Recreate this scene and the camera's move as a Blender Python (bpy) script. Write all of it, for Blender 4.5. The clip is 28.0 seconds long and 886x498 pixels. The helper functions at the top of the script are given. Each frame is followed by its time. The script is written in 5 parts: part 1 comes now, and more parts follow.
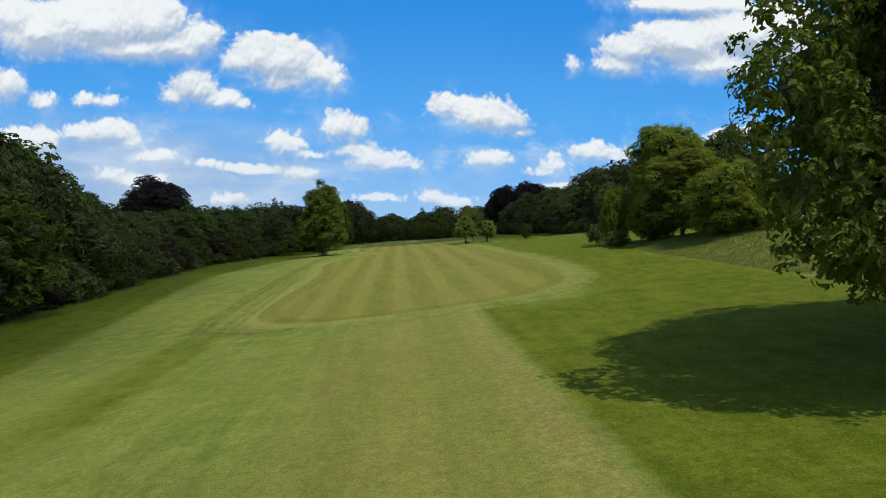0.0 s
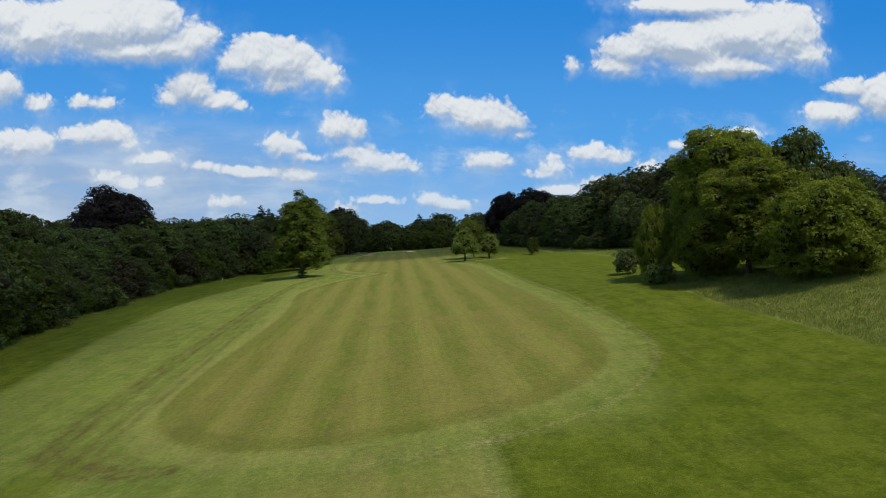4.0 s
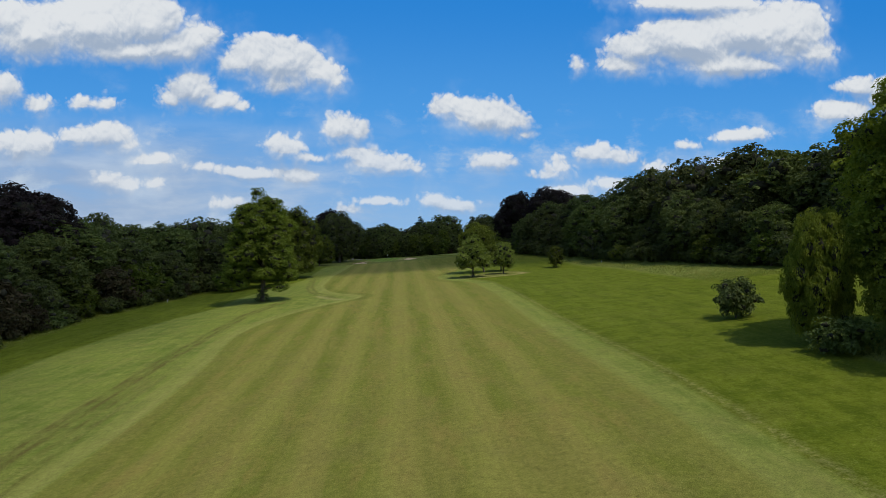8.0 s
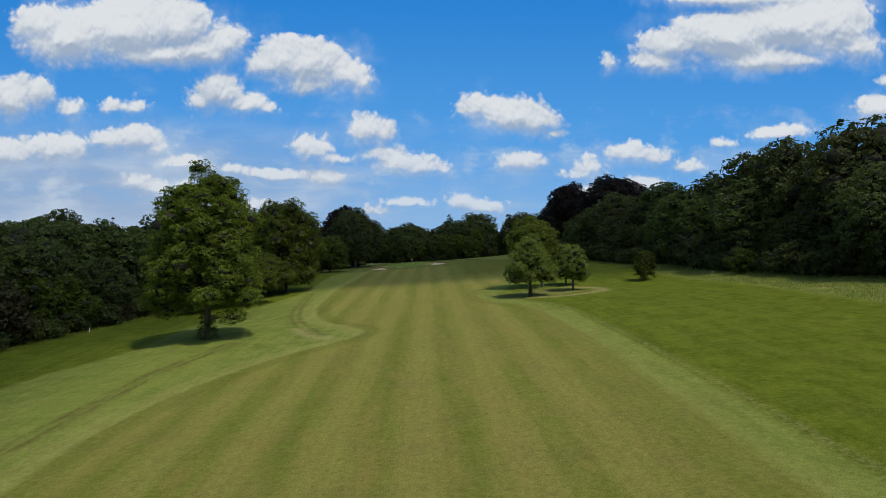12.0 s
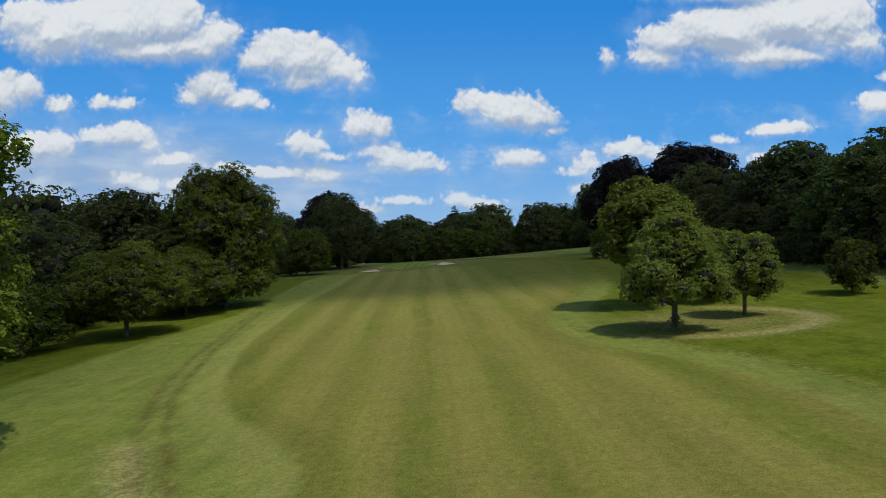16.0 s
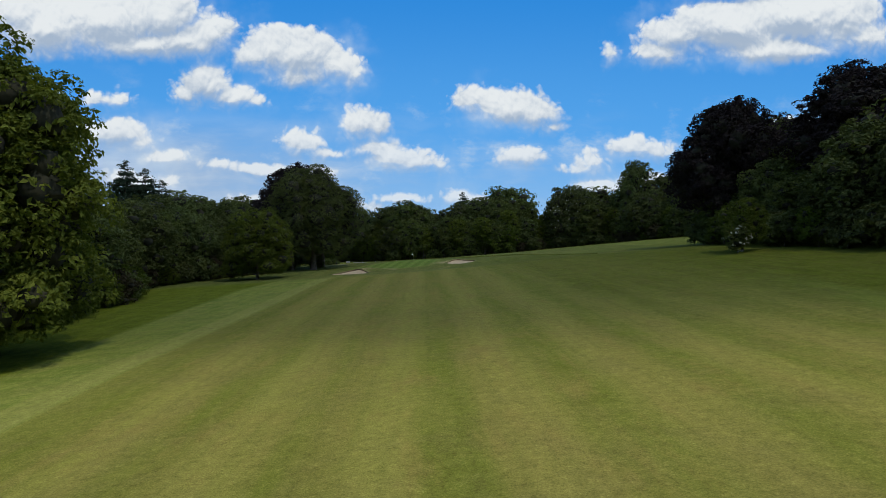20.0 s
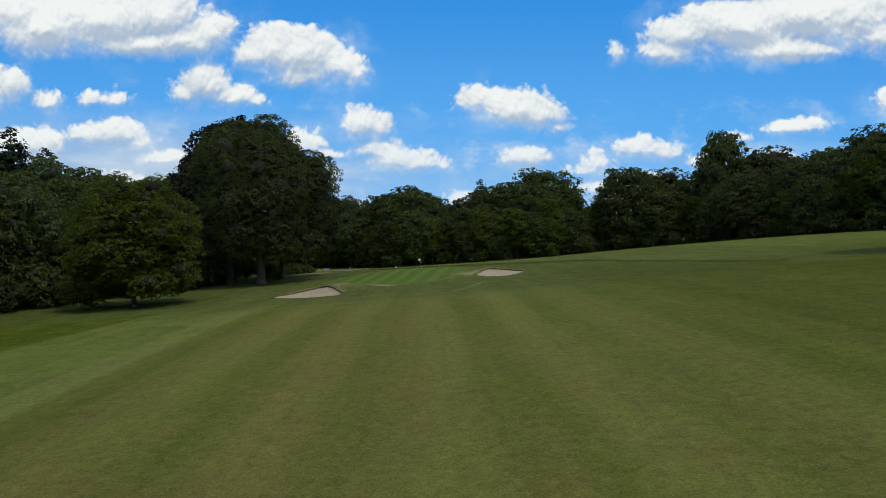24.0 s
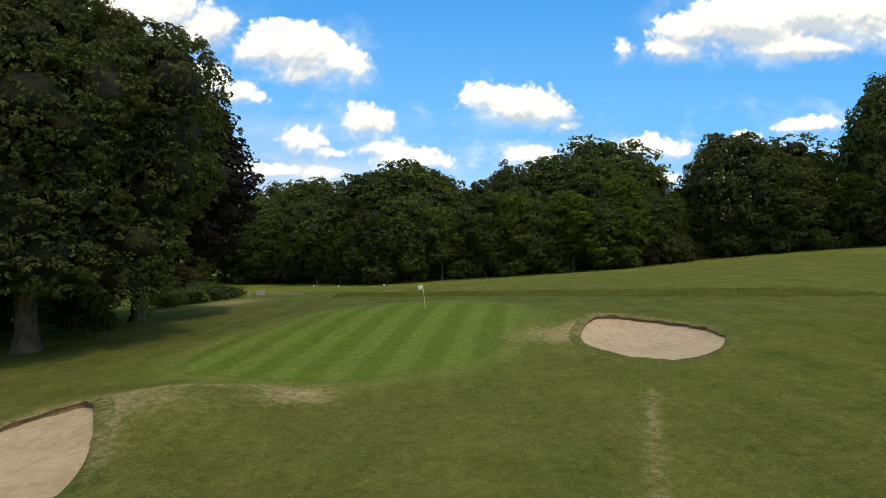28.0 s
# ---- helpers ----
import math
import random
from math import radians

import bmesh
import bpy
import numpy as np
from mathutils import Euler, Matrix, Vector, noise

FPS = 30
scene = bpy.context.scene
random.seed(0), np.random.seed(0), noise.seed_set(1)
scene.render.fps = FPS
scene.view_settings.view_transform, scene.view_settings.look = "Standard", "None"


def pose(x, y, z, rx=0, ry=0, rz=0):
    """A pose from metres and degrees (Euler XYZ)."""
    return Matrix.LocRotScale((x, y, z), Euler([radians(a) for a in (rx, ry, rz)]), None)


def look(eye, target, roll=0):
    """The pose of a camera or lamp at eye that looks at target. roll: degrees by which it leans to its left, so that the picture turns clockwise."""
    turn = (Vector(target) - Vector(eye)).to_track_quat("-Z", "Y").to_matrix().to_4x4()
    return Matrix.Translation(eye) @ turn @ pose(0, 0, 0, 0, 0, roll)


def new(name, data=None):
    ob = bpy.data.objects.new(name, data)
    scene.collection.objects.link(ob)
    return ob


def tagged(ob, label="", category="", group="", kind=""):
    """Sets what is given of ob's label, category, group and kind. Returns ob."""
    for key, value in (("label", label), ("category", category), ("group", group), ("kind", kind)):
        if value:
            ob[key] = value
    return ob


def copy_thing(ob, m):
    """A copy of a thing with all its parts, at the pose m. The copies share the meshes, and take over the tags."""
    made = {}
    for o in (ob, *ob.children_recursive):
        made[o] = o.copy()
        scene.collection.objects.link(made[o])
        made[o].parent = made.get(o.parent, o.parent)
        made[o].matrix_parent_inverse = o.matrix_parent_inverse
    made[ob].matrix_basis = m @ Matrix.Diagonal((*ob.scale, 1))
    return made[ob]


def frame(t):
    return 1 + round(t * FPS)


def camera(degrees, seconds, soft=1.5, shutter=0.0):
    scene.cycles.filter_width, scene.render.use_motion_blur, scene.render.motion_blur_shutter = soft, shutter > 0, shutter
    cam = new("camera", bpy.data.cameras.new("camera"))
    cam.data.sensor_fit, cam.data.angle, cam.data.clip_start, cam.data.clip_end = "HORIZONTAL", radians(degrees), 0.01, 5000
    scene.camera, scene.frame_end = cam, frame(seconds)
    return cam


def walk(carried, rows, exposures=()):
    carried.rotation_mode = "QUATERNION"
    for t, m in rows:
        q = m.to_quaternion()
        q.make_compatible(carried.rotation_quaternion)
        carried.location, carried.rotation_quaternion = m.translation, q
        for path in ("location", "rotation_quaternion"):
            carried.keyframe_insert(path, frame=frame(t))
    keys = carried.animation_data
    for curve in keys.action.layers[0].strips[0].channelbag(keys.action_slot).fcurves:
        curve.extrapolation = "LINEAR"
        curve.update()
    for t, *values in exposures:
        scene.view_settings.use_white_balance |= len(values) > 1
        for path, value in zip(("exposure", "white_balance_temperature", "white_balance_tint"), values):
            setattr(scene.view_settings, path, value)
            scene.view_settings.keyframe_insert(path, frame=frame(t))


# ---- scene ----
cam = camera(69.9, 28.0, soft=0.7)
METRES, EYE, TILT, LEAN, TURN = 440.0, 12.76, 1.6, -5.75, -4.0
ROWS = [
    (0.0, 0.0, 0.0, 0.0, -0.22, -2.28, 5.49),
    (0.5, 0.0, 0.0071, -0.0003, -0.24, -2.26, 5.51),
    (1.0, 0.0004, 0.0146, 0.0014, -0.25, -2.26, 5.56),
    (1.5, 0.0009, 0.0227, 0.0035, -0.26, -2.22, 5.57),
    (2.0, 0.0015, 0.0311, 0.0052, -0.26, -2.19, 5.58),
    (2.5, 0.0021, 0.0401, 0.0068, -0.27, -2.16, 5.58),
    (3.0, 0.0027, 0.0498, 0.0084, -0.28, -2.13, 5.58),
    (3.5, 0.0033, 0.06, 0.0099, -0.29, -2.12, 5.59),
    (5.5, 0.0045, 0.1069, 0.0141, -0.32, -2.08, 5.58),
    (6.0, 0.0046, 0.1213, 0.0147, -0.32, -2.08, 5.59),
    (6.5, 0.0048, 0.1363, 0.0153, -0.32, -2.06, 5.61),
    (7.0, 0.0053, 0.1518, 0.0159, -0.32, -2.04, 5.62),
    (7.5, 0.0057, 0.1677, 0.0156, -0.31, -2.03, 5.65),
    (8.0, 0.0057, 0.184, 0.0154, 0.03, -1.98, 5.66),
    (8.5, 0.0056, 0.2007, 0.0153, 0.53, -1.91, 5.7),
    (9.0, 0.0054, 0.2178, 0.015, 1.15, -1.83, 5.74),
    (9.5, 0.0049, 0.2349, 0.0149, 1.59, -1.77, 5.76),
    (10.0, 0.004, 0.2525, 0.0147, 2.01, -1.72, 5.78),
    (10.5, 0.0028, 0.2702, 0.0146, 2.4, -1.66, 5.79),
    (11.0, 0.0013, 0.2881, 0.0146, 2.55, -1.65, 5.82),
    (11.5, -0.0005, 0.3065, 0.0141, 2.53, -1.64, 5.79),
    (12.0, -0.0025, 0.3252, 0.0136, 2.51, -1.63, 5.79),
    (12.5, -0.0047, 0.3447, 0.013, 2.49, -1.63, 5.79),
    (14.5, -0.0158, 0.424, 0.0096, 2.32, -1.64, 5.83),
    (15.0, -0.0184, 0.4441, 0.0088, 2.16, -1.68, 5.85),
    (15.5, -0.0209, 0.4645, 0.0078, 2.14, -1.69, 5.87),
    (16.0, -0.0231, 0.485, 0.0069, 2.13, -1.71, 5.92),
    (16.5, -0.0251, 0.5059, 0.0059, 2.12, -1.74, 5.96),
    (17.0, -0.027, 0.5271, 0.0046, 2.11, -1.75, 5.99),
    (17.5, -0.0288, 0.549, 0.0035, 2.01, -1.79, 6.0),
    (18.0, -0.0303, 0.5712, 0.0024, 2.01, -1.81, 6.0),
    (18.5, -0.0321, 0.5935, 0.0012, 2.02, -1.84, 6.02),
    (19.0, -0.0344, 0.6156, 0.0002, 2.01, -1.84, 6.0),
    (19.5, -0.037, 0.6372, -0.0008, 2.02, -1.83, 5.98),
    (20.0, -0.0397, 0.6585, -0.0016, 2.03, -1.82, 5.97),
    (20.5, -0.0424, 0.6798, -0.0022, 2.05, -1.8, 5.95),
    (21.0, -0.0449, 0.7013, -0.0027, 2.06, -1.78, 5.95),
    (21.5, -0.0472, 0.7227, -0.0032, 2.1, -1.75, 5.96),
    (23.5, -0.0549, 0.8066, -0.0055, 2.18, -1.63, 5.86),
    (24.0, -0.0565, 0.8275, -0.0059, 2.24, -1.6, 5.89),
    (24.5, -0.0581, 0.8483, -0.0062, 2.29, -1.56, 5.88),
    (25.0, -0.0597, 0.8694, -0.0064, 2.32, -1.53, 5.87),
    (25.5, -0.0612, 0.8906, -0.0068, 2.36, -1.51, 5.87),
    (26.0, -0.0628, 0.9117, -0.007, 2.41, -1.48, 5.88),
    (26.5, -0.0643, 0.933, -0.0073, 2.46, -1.49, 5.87),
    (27.0, -0.066, 0.9542, -0.0075, 2.48, -1.46, 5.9),
    (27.5, -0.0677, 0.9753, -0.0073, 2.49, -1.51, 5.83),
    (28.0, -0.0691, 0.9944, -0.0072, 2.5, -1.5, 5.8),
]
walk(cam, [(t, pose(0, 0, EYE, TILT, LEAN, TURN) @ pose(METRES * x, METRES * y, METRES * z, 90 + pitch, roll, yaw)) for t, x, y, z, yaw, pitch, roll in ROWS],
     exposures=[(0, 0.10, 6500, 5), (3, -0.04, 6450, 6), (8, -0.15, 6420, 7), (12, -0.17, 6400, 7), (17, -0.11, 6400, 6), (21, 0.0, 6500, 5), (24, 0.1, 6700, 4), (26, 0.25, 6950, 3), (28, 0.58, 8100, 6)])

# ---- daylight ----
SUN_WAY = Vector((-0.36, 0.40, -1.0)).normalized()      # the way the sunlight travels
world = bpy.data.worlds.new("daylight")
scene.world = world
world.use_nodes = True
wn, wl = world.node_tree.nodes, world.node_tree.links
sky = wn.new("ShaderNodeTexSky")
sky.sky_type, sky.sun_disc = "NISHITA", False
sky.sun_elevation, sky.sun_rotation = radians(62), radians(138)
wl.new(sky.outputs[0], wn["Background"].inputs[0])
wn["Background"].inputs[1].default_value = 0.145
sun = new("sun", bpy.data.lights.new("sun", "SUN"))
sun.data.energy, sun.data.angle, sun.data.color = 3.05, radians(0.53), (1.0, 0.93, 0.79)
sun.matrix_world = look((0, 0, 300), Vector((0, 0, 300)) + SUN_WAY)


# ---- materials ----
def shader(name):
    m = bpy.data.materials.new(name)
    m.use_nodes = True
    nt = m.node_tree
    return m, nt.nodes, nt.links, nt.nodes["Principled BSDF"]


def mathn(ns, ls, op, a, b=None, c=None, clamp=False):
    n = ns.new("ShaderNodeMath")
    n.operation, n.use_clamp = op, clamp
    for k, v in enumerate((a, b, c)):
        if v is None:
            continue
        if isinstance(v, (int, float)):
            n.inputs[k].default_value = v
        else:
            ls.new(v, n.inputs[k])
    return n.outputs[0]


def mixn(ns, ls, f, a, b, blend="MIX"):
    n = ns.new("ShaderNodeMix")
    n.data_type, n.blend_type = "RGBA", blend
    for sock, v in ((n.inputs[0], f), (n.inputs[6], a), (n.inputs[7], b)):
        if isinstance(v, (int, float)):
            sock.default_value = v
        elif isinstance(v, tuple):
            sock.default_value = (*v, 1)
        else:
            ls.new(v, sock)
    return n.outputs[2]


def noisen(ns, ls, vec, scale, detail=4, rough=0.55, stretch=None):
    if stretch:
        mp = ns.new("ShaderNodeMapping")
        mp.inputs["Scale"].default_value = stretch
        ls.new(vec, mp.inputs[0])
        vec = mp.outputs[0]
    n = ns.new("ShaderNodeTexNoise")
    n.inputs["Scale"].default_value, n.inputs["Detail"].default_value, n.inputs["Roughness"].default_value = scale, detail, rough
    ls.new(vec, n.inputs["Vector"])
    return n.outputs["Fac"]


def rampn(ns, ls, v, lo, hi):
    n = ns.new("ShaderNodeMapRange")
    n.interpolation_type = "SMOOTHSTEP"
    ls.new(v, n.inputs[0])
    n.inputs[1].default_value, n.inputs[2].default_value = lo, hi
    return n.outputs[0]


def foliage(name, dark, light, young, through_light=0.22, vary=0.44):
    """Leaves: each one differs, patches differ, and light comes through."""
    m, ns, ls, bsdf = shader(name)
    geo, info, tex = ns.new("ShaderNodeNewGeometry"), ns.new("ShaderNodeObjectInfo"), ns.new("ShaderNodeTexCoord")
    leafy = noisen(ns, ls, tex.outputs["Object"], 2.4, 4, 0.75)
    pickn = mathn(ns, ls, "MULTIPLY_ADD", geo.outputs["Random Per Island"], 0.55, mathn(ns, ls, "MULTIPLY_ADD", leafy, 1.3, -0.42), True)
    c = mixn(ns, ls, pickn, dark, light)
    patch = rampn(ns, ls, noisen(ns, ls, tex.outputs["Object"], 0.4, 3), 0.42, 0.70)
    c = mixn(ns, ls, mathn(ns, ls, "MULTIPLY", patch, 0.6), c, young)
    hue = ns.new("ShaderNodeHueSaturation")
    ls.new(c, hue.inputs["Color"])
    ls.new(mathn(ns, ls, "MULTIPLY_ADD", info.outputs["Random"], 0.05 * vary, 0.5 - 0.025 * vary), hue.inputs["Hue"])
    ls.new(mathn(ns, ls, "MULTIPLY_ADD", info.outputs["Random"], vary, 1.02 - 0.5 * vary), hue.inputs["Value"])
    c = hue.outputs[0]
    ls.new(c, bsdf.inputs["Base Color"])
    bsdf.inputs["Roughness"].default_value = 0.7
    bsdf.inputs["Specular IOR Level"].default_value = 0.2
    bp = ns.new("ShaderNodeBump")
    bp.inputs["Strength"].default_value, bp.inputs["Distance"].default_value = 0.6, 0.45
    ls.new(leafy, bp.inputs["Height"])
    ls.new(bp.outputs[0], bsdf.inputs["Normal"])
    tr = ns.new("ShaderNodeBsdfTranslucent")
    ls.new(mixn(ns, ls, 1.0, c, (1.0, 1.0, 0.55), "MULTIPLY"), tr.inputs[0])
    mx = ns.new("ShaderNodeMixShader")
    mx.inputs[0].default_value = through_light
    ls.new(bsdf.outputs[0], mx.inputs[1])
    ls.new(tr.outputs[0], mx.inputs[2])
    ls.new(mx.outputs[0], ns["Material Output"].inputs[0])
    return m


LEAF_GREEN = foliage("leaf_green", (0.050, 0.072, 0.021), (0.118, 0.150, 0.039), (0.172, 0.204, 0.042), 0.32)
LEAF_DARK = foliage("leaf_dark", (0.045, 0.062, 0.021), (0.102, 0.124, 0.037), (0.136, 0.158, 0.041), 0.32)
LEAF_MID = foliage("leaf_mid", (0.042, 0.066, 0.009), (0.108, 0.142, 0.016), (0.152, 0.185, 0.026), 0.42)
LEAF_LIME = foliage("leaf_lime", (0.072, 0.112, 0.015), (0.176, 0.232, 0.028), (0.244, 0.302, 0.040), 0.42, 0.1)
LEAF_COPPER = foliage("leaf_copper", (0.012, 0.009, 0.011), (0.026, 0.017, 0.019), (0.034, 0.028, 0.020), 0.15)
LEAF_BROWN = foliage("leaf_brown", (0.035, 0.028, 0.014), (0.07, 0.055, 0.025), (0.06, 0.075, 0.025))
NEEDLE = foliage("needle", (0.014, 0.028, 0.016), (0.030, 0.050, 0.028), (0.035, 0.055, 0.03), 0.1)
LEAF_GREY = foliage("leaf_grey", (0.088, 0.126, 0.020), (0.228, 0.286, 0.052), (0.310, 0.365, 0.088), 0.4, 0.1)
LEAF_FRESH = foliage("leaf_fresh", (0.092, 0.125, 0.016), (0.240, 0.285, 0.032), (0.335, 0.370, 0.048), 0.42, 0.12)
LEAF_OAK = foliage("leaf_oak", (0.058, 0.086, 0.013), (0.148, 0.182, 0.024), (0.205, 0.240, 0.036), 0.42, 0.1)
LEAF_BEECH = foliage("leaf_beech", (0.048, 0.066, 0.022), (0.108, 0.132, 0.039), (0.145, 0.168, 0.045), 0.32, 0.1)
BLOSSOM = foliage("blossom", (0.60, 0.60, 0.54), (0.75, 0.75, 0.70), (0.70, 0.70, 0.62), 0.2)
LONG_GRASS = foliage("long_grass", (0.17, 0.20, 0.035), (0.28, 0.29, 0.08), (0.36, 0.33, 0.12), 0.5)


def rough_surface(name, a, b, scale, rough=0.85, bump=0.3, stretch=None):
    m, ns, ls, bsdf = shader(name)
    tex = ns.new("ShaderNodeTexCoord")
    big = noisen(ns, ls, tex.outputs["Object"], scale * 0.2, 3)
    fine = noisen(ns, ls, tex.outputs["Object"], scale, 6, 0.65, stretch)
    c = mixn(ns, ls, rampn(ns, ls, mathn(ns, ls, "MULTIPLY_ADD", fine, 0.7, mathn(ns, ls, "MULTIPLY", big, 0.4)), 0.35, 0.75), a, b)
    ls.new(c, bsdf.inputs["Base Color"])
    bsdf.inputs["Roughness"].default_value = rough
    bp = ns.new("ShaderNodeBump")
    bp.inputs["Strength"].default_value = bump
    bp.inputs["Distance"].default_value = 0.05
    ls.new(fine, bp.inputs["Height"])
    ls.new(bp.outputs[0], bsdf.inputs["Normal"])
    return m


BARK = rough_surface("bark", (0.045, 0.036, 0.027), (0.15, 0.125, 0.095), 6, 0.9, 0.8, (1, 1, 0.2))
# inner twigs and leaves; the near-black colour also paints the crown's inside shade
SHADED_TWIGS = rough_surface("shaded_twigs", (0.012, 0.014, 0.007), (0.034, 0.032, 0.018), 1.5, 1.0, 0.9)
PALE_BARK = rough_surface("pale_bark", (0.045, 0.040, 0.034), (0.13, 0.118, 0.10), 7, 0.9, 0.6, (1, 1, 0.2))
SAND = rough_surface("sand", (0.42, 0.305, 0.18), (0.58, 0.44, 0.275), 2.5, 0.95, 0.35)
GREY_WOOD = rough_surface("grey_wood", (0.20, 0.18, 0.15), (0.34, 0.31, 0.27), 12, 0.85, 0.3, (1, 8, 8))
BLACK_PLASTIC = rough_surface("black_plastic", (0.015, 0.015, 0.016), (0.03, 0.03, 0.03), 20, 0.5, 0.1)
WHITE_PAINT = rough_surface("white_paint", (0.72, 0.72, 0.70), (0.82, 0.82, 0.80), 15, 0.5, 0.05)
YELLOW_PAINT = rough_surface("yellow_paint", (0.55, 0.50, 0.10), (0.65, 0.60, 0.16), 15, 0.5, 0.05)
SOIL = rough_surface("soil", (0.13, 0.085, 0.05), (0.27, 0.19, 0.115), 7, 0.95, 0.6)
STONE = rough_surface("stone", (0.26, 0.25, 0.23), (0.42, 0.40, 0.37), 8, 0.9, 0.3)


def turf():
    """Mown and unmown grass; the mowing is read from the sheet's own masks."""
    m, ns, ls, bsdf = shader("turf")
    tex = ns.new("ShaderNodeTexCoord")
    P = tex.outputs["Object"]

    def mask(name):
        a = ns.new("ShaderNodeAttribute")
        a.attribute_name = name
        return a.outputs["Fac"]

    fair, collar, dry, lush, green, tall = [mask(k) for k in ("fairway", "collar", "dry", "lush", "green", "tall")]
    track, rim = mask("track"), mask("rim")
    big = noisen(ns, ls, P, 0.06, 4, 0.6)
    clump = noisen(ns, ls, P, 1.7, 5, 0.75)
    brown = rampn(ns, ls, noisen(ns, ls, P, 0.42, 5, 0.66, (1.0, 0.3, 1.0)), 0.48, 0.74)
    mid = noisen(ns, ls, P, 0.35, 5, 0.62)
    fine = noisen(ns, ls, P, 2.6, 6, 0.78)
    speck = noisen(ns, ls, P, 11, 4, 0.75)
    swathe = noisen(ns, ls, P, 1.0, 3, 0.5, (0.33, 0.006, 1.0))
    streak = noisen(ns, ls, P, 0.8, 4, 0.6, (1.0, 0.09, 1.0))
    sep = ns.new("ShaderNodeSeparateXYZ")
    ls.new(P, sep.inputs[0])
    wob = mathn(ns, ls, "MULTIPLY_ADD", noisen(ns, ls, P, 0.05, 2), 2.2, sep.outputs[0])
    wave = mathn(ns, ls, "SINE", mathn(ns, ls, "MULTIPLY", wob, 2 * math.pi / 6.6))
    wave = mathn(ns, ls, "ADD", wave, mathn(ns, ls, "MULTIPLY_ADD", streak, 1.8, -0.9))
    stripe = rampn(ns, ls, wave, -1.15, 1.15)
    pass_line = mathn(ns, ls, "SINE", mathn(ns, ls, "MULTIPLY", wob, 2 * math.pi / 1.65))
    gx = mathn(ns, ls, "MULTIPLY_ADD", sep.outputs[1], -0.16, sep.outputs[0])
    gstripe = rampn(ns, ls, mathn(ns, ls, "SINE", mathn(ns, ls, "MULTIPLY", gx, 2 * math.pi / 3.3)), -0.6, 0.6)
    # ordinary cut rough, between yellow-green and green
    blot = rampn(ns, ls, mathn(ns, ls, "MULTIPLY_ADD", mid, 0.6, mathn(ns, ls, "MULTIPLY", streak, 0.4)), 0.34, 0.66)
    base = mixn(ns, ls, blot, (0.108, 0.148, 0.024), (0.198, 0.224, 0.048))
    base = mixn(ns, ls, mathn(ns, ls, "MULTIPLY", rampn(ns, ls, big, 0.35, 0.65), 0.6), base, (0.180, 0.212, 0.040))
    base = mixn(ns, ls, mathn(ns, ls, "MULTIPLY", brown, 0.25), base, (0.200, 0.178, 0.060))
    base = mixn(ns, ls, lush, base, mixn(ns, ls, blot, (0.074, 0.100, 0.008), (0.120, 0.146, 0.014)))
    worn = rampn(ns, ls, noisen(ns, ls, P, 0.05, 4, 0.6, (1.0, 0.35, 1.0)), 0.42, 0.62)
    stripe = mathn(ns, ls, "ADD", mathn(ns, ls, "MULTIPLY", stripe, mathn(ns, ls, "MULTIPLY_ADD", worn, -0.35, 1.0)), mathn(ns, ls, "MULTIPLY", worn, 0.2))
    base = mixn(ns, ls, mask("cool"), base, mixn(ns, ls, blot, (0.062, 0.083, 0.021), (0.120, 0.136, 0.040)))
    fw = mixn(ns, ls, stripe, (0.126, 0.146, 0.021), (0.212, 0.209, 0.045))
    fw = mixn(ns, ls, mathn(ns, ls, "MULTIPLY", rampn(ns, ls, swathe, 0.40, 0.62), 0.45), fw, (0.208, 0.178, 0.048))
    fw = mixn(ns, ls, mathn(ns, ls, "MULTIPLY", rampn(ns, ls, pass_line, 0.55, 1.0), 0.14), fw, (0.098, 0.112, 0.020))
    fw = mixn(ns, ls, mathn(ns, ls, "MULTIPLY", blot, 0.30), fw, (0.215, 0.200, 0.052))
    fw = mixn(ns, ls, mathn(ns, ls, "MULTIPLY", brown, 0.7), fw, (0.218, 0.178, 0.048))
    fw = mixn(ns, ls, mathn(ns, ls, "MULTIPLY", mathn(ns, ls, "MULTIPLY", rim, mathn(ns, ls, "MULTIPLY_ADD", streak, 0.5, 0.5)), 0.62), fw, mixn(ns, ls, blot, (0.086, 0.112, 0.016), (0.128, 0.142, 0.024)))
    base = mixn(ns, ls, fair, base, fw)
    base = mixn(ns, ls, mathn(ns, ls, "MULTIPLY", collar, mathn(ns, ls, "MULTIPLY_ADD", streak, 0.9, 0.22)), base, (0.240, 0.238, 0.066))
    gr = mixn(ns, ls, gstripe, (0.112, 0.172, 0.026), (0.150, 0.215, 0.040))
    base = mixn(ns, ls, green, base, gr)
    base = mixn(ns, ls, tall, base, mixn(ns, ls, blot, (0.115, 0.150, 0.026), (0.205, 0.214, 0.055)))
    mottle = rampn(ns, ls, noisen(ns, ls, P, 0.22, 6, 0.7), 0.46, 0.66)
    base = mixn(ns, ls, mathn(ns, ls, "MULTIPLY", mottle, mathn(ns, ls, "MULTIPLY_ADD", lush, -0.16, 0.26)), base, (0.150, 0.128, 0.044))
    rut = rampn(ns, ls, noisen(ns, ls, P, 0.9, 4, 0.7, (1.0, 0.25, 1.0)), 0.36, 0.62)
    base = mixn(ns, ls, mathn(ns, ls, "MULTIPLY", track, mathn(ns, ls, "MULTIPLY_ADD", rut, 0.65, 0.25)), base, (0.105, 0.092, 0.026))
    straw = mixn(ns, ls, rampn(ns, ls, fine, 0.35, 0.65), (0.25, 0.21, 0.085), (0.40, 0.33, 0.17))
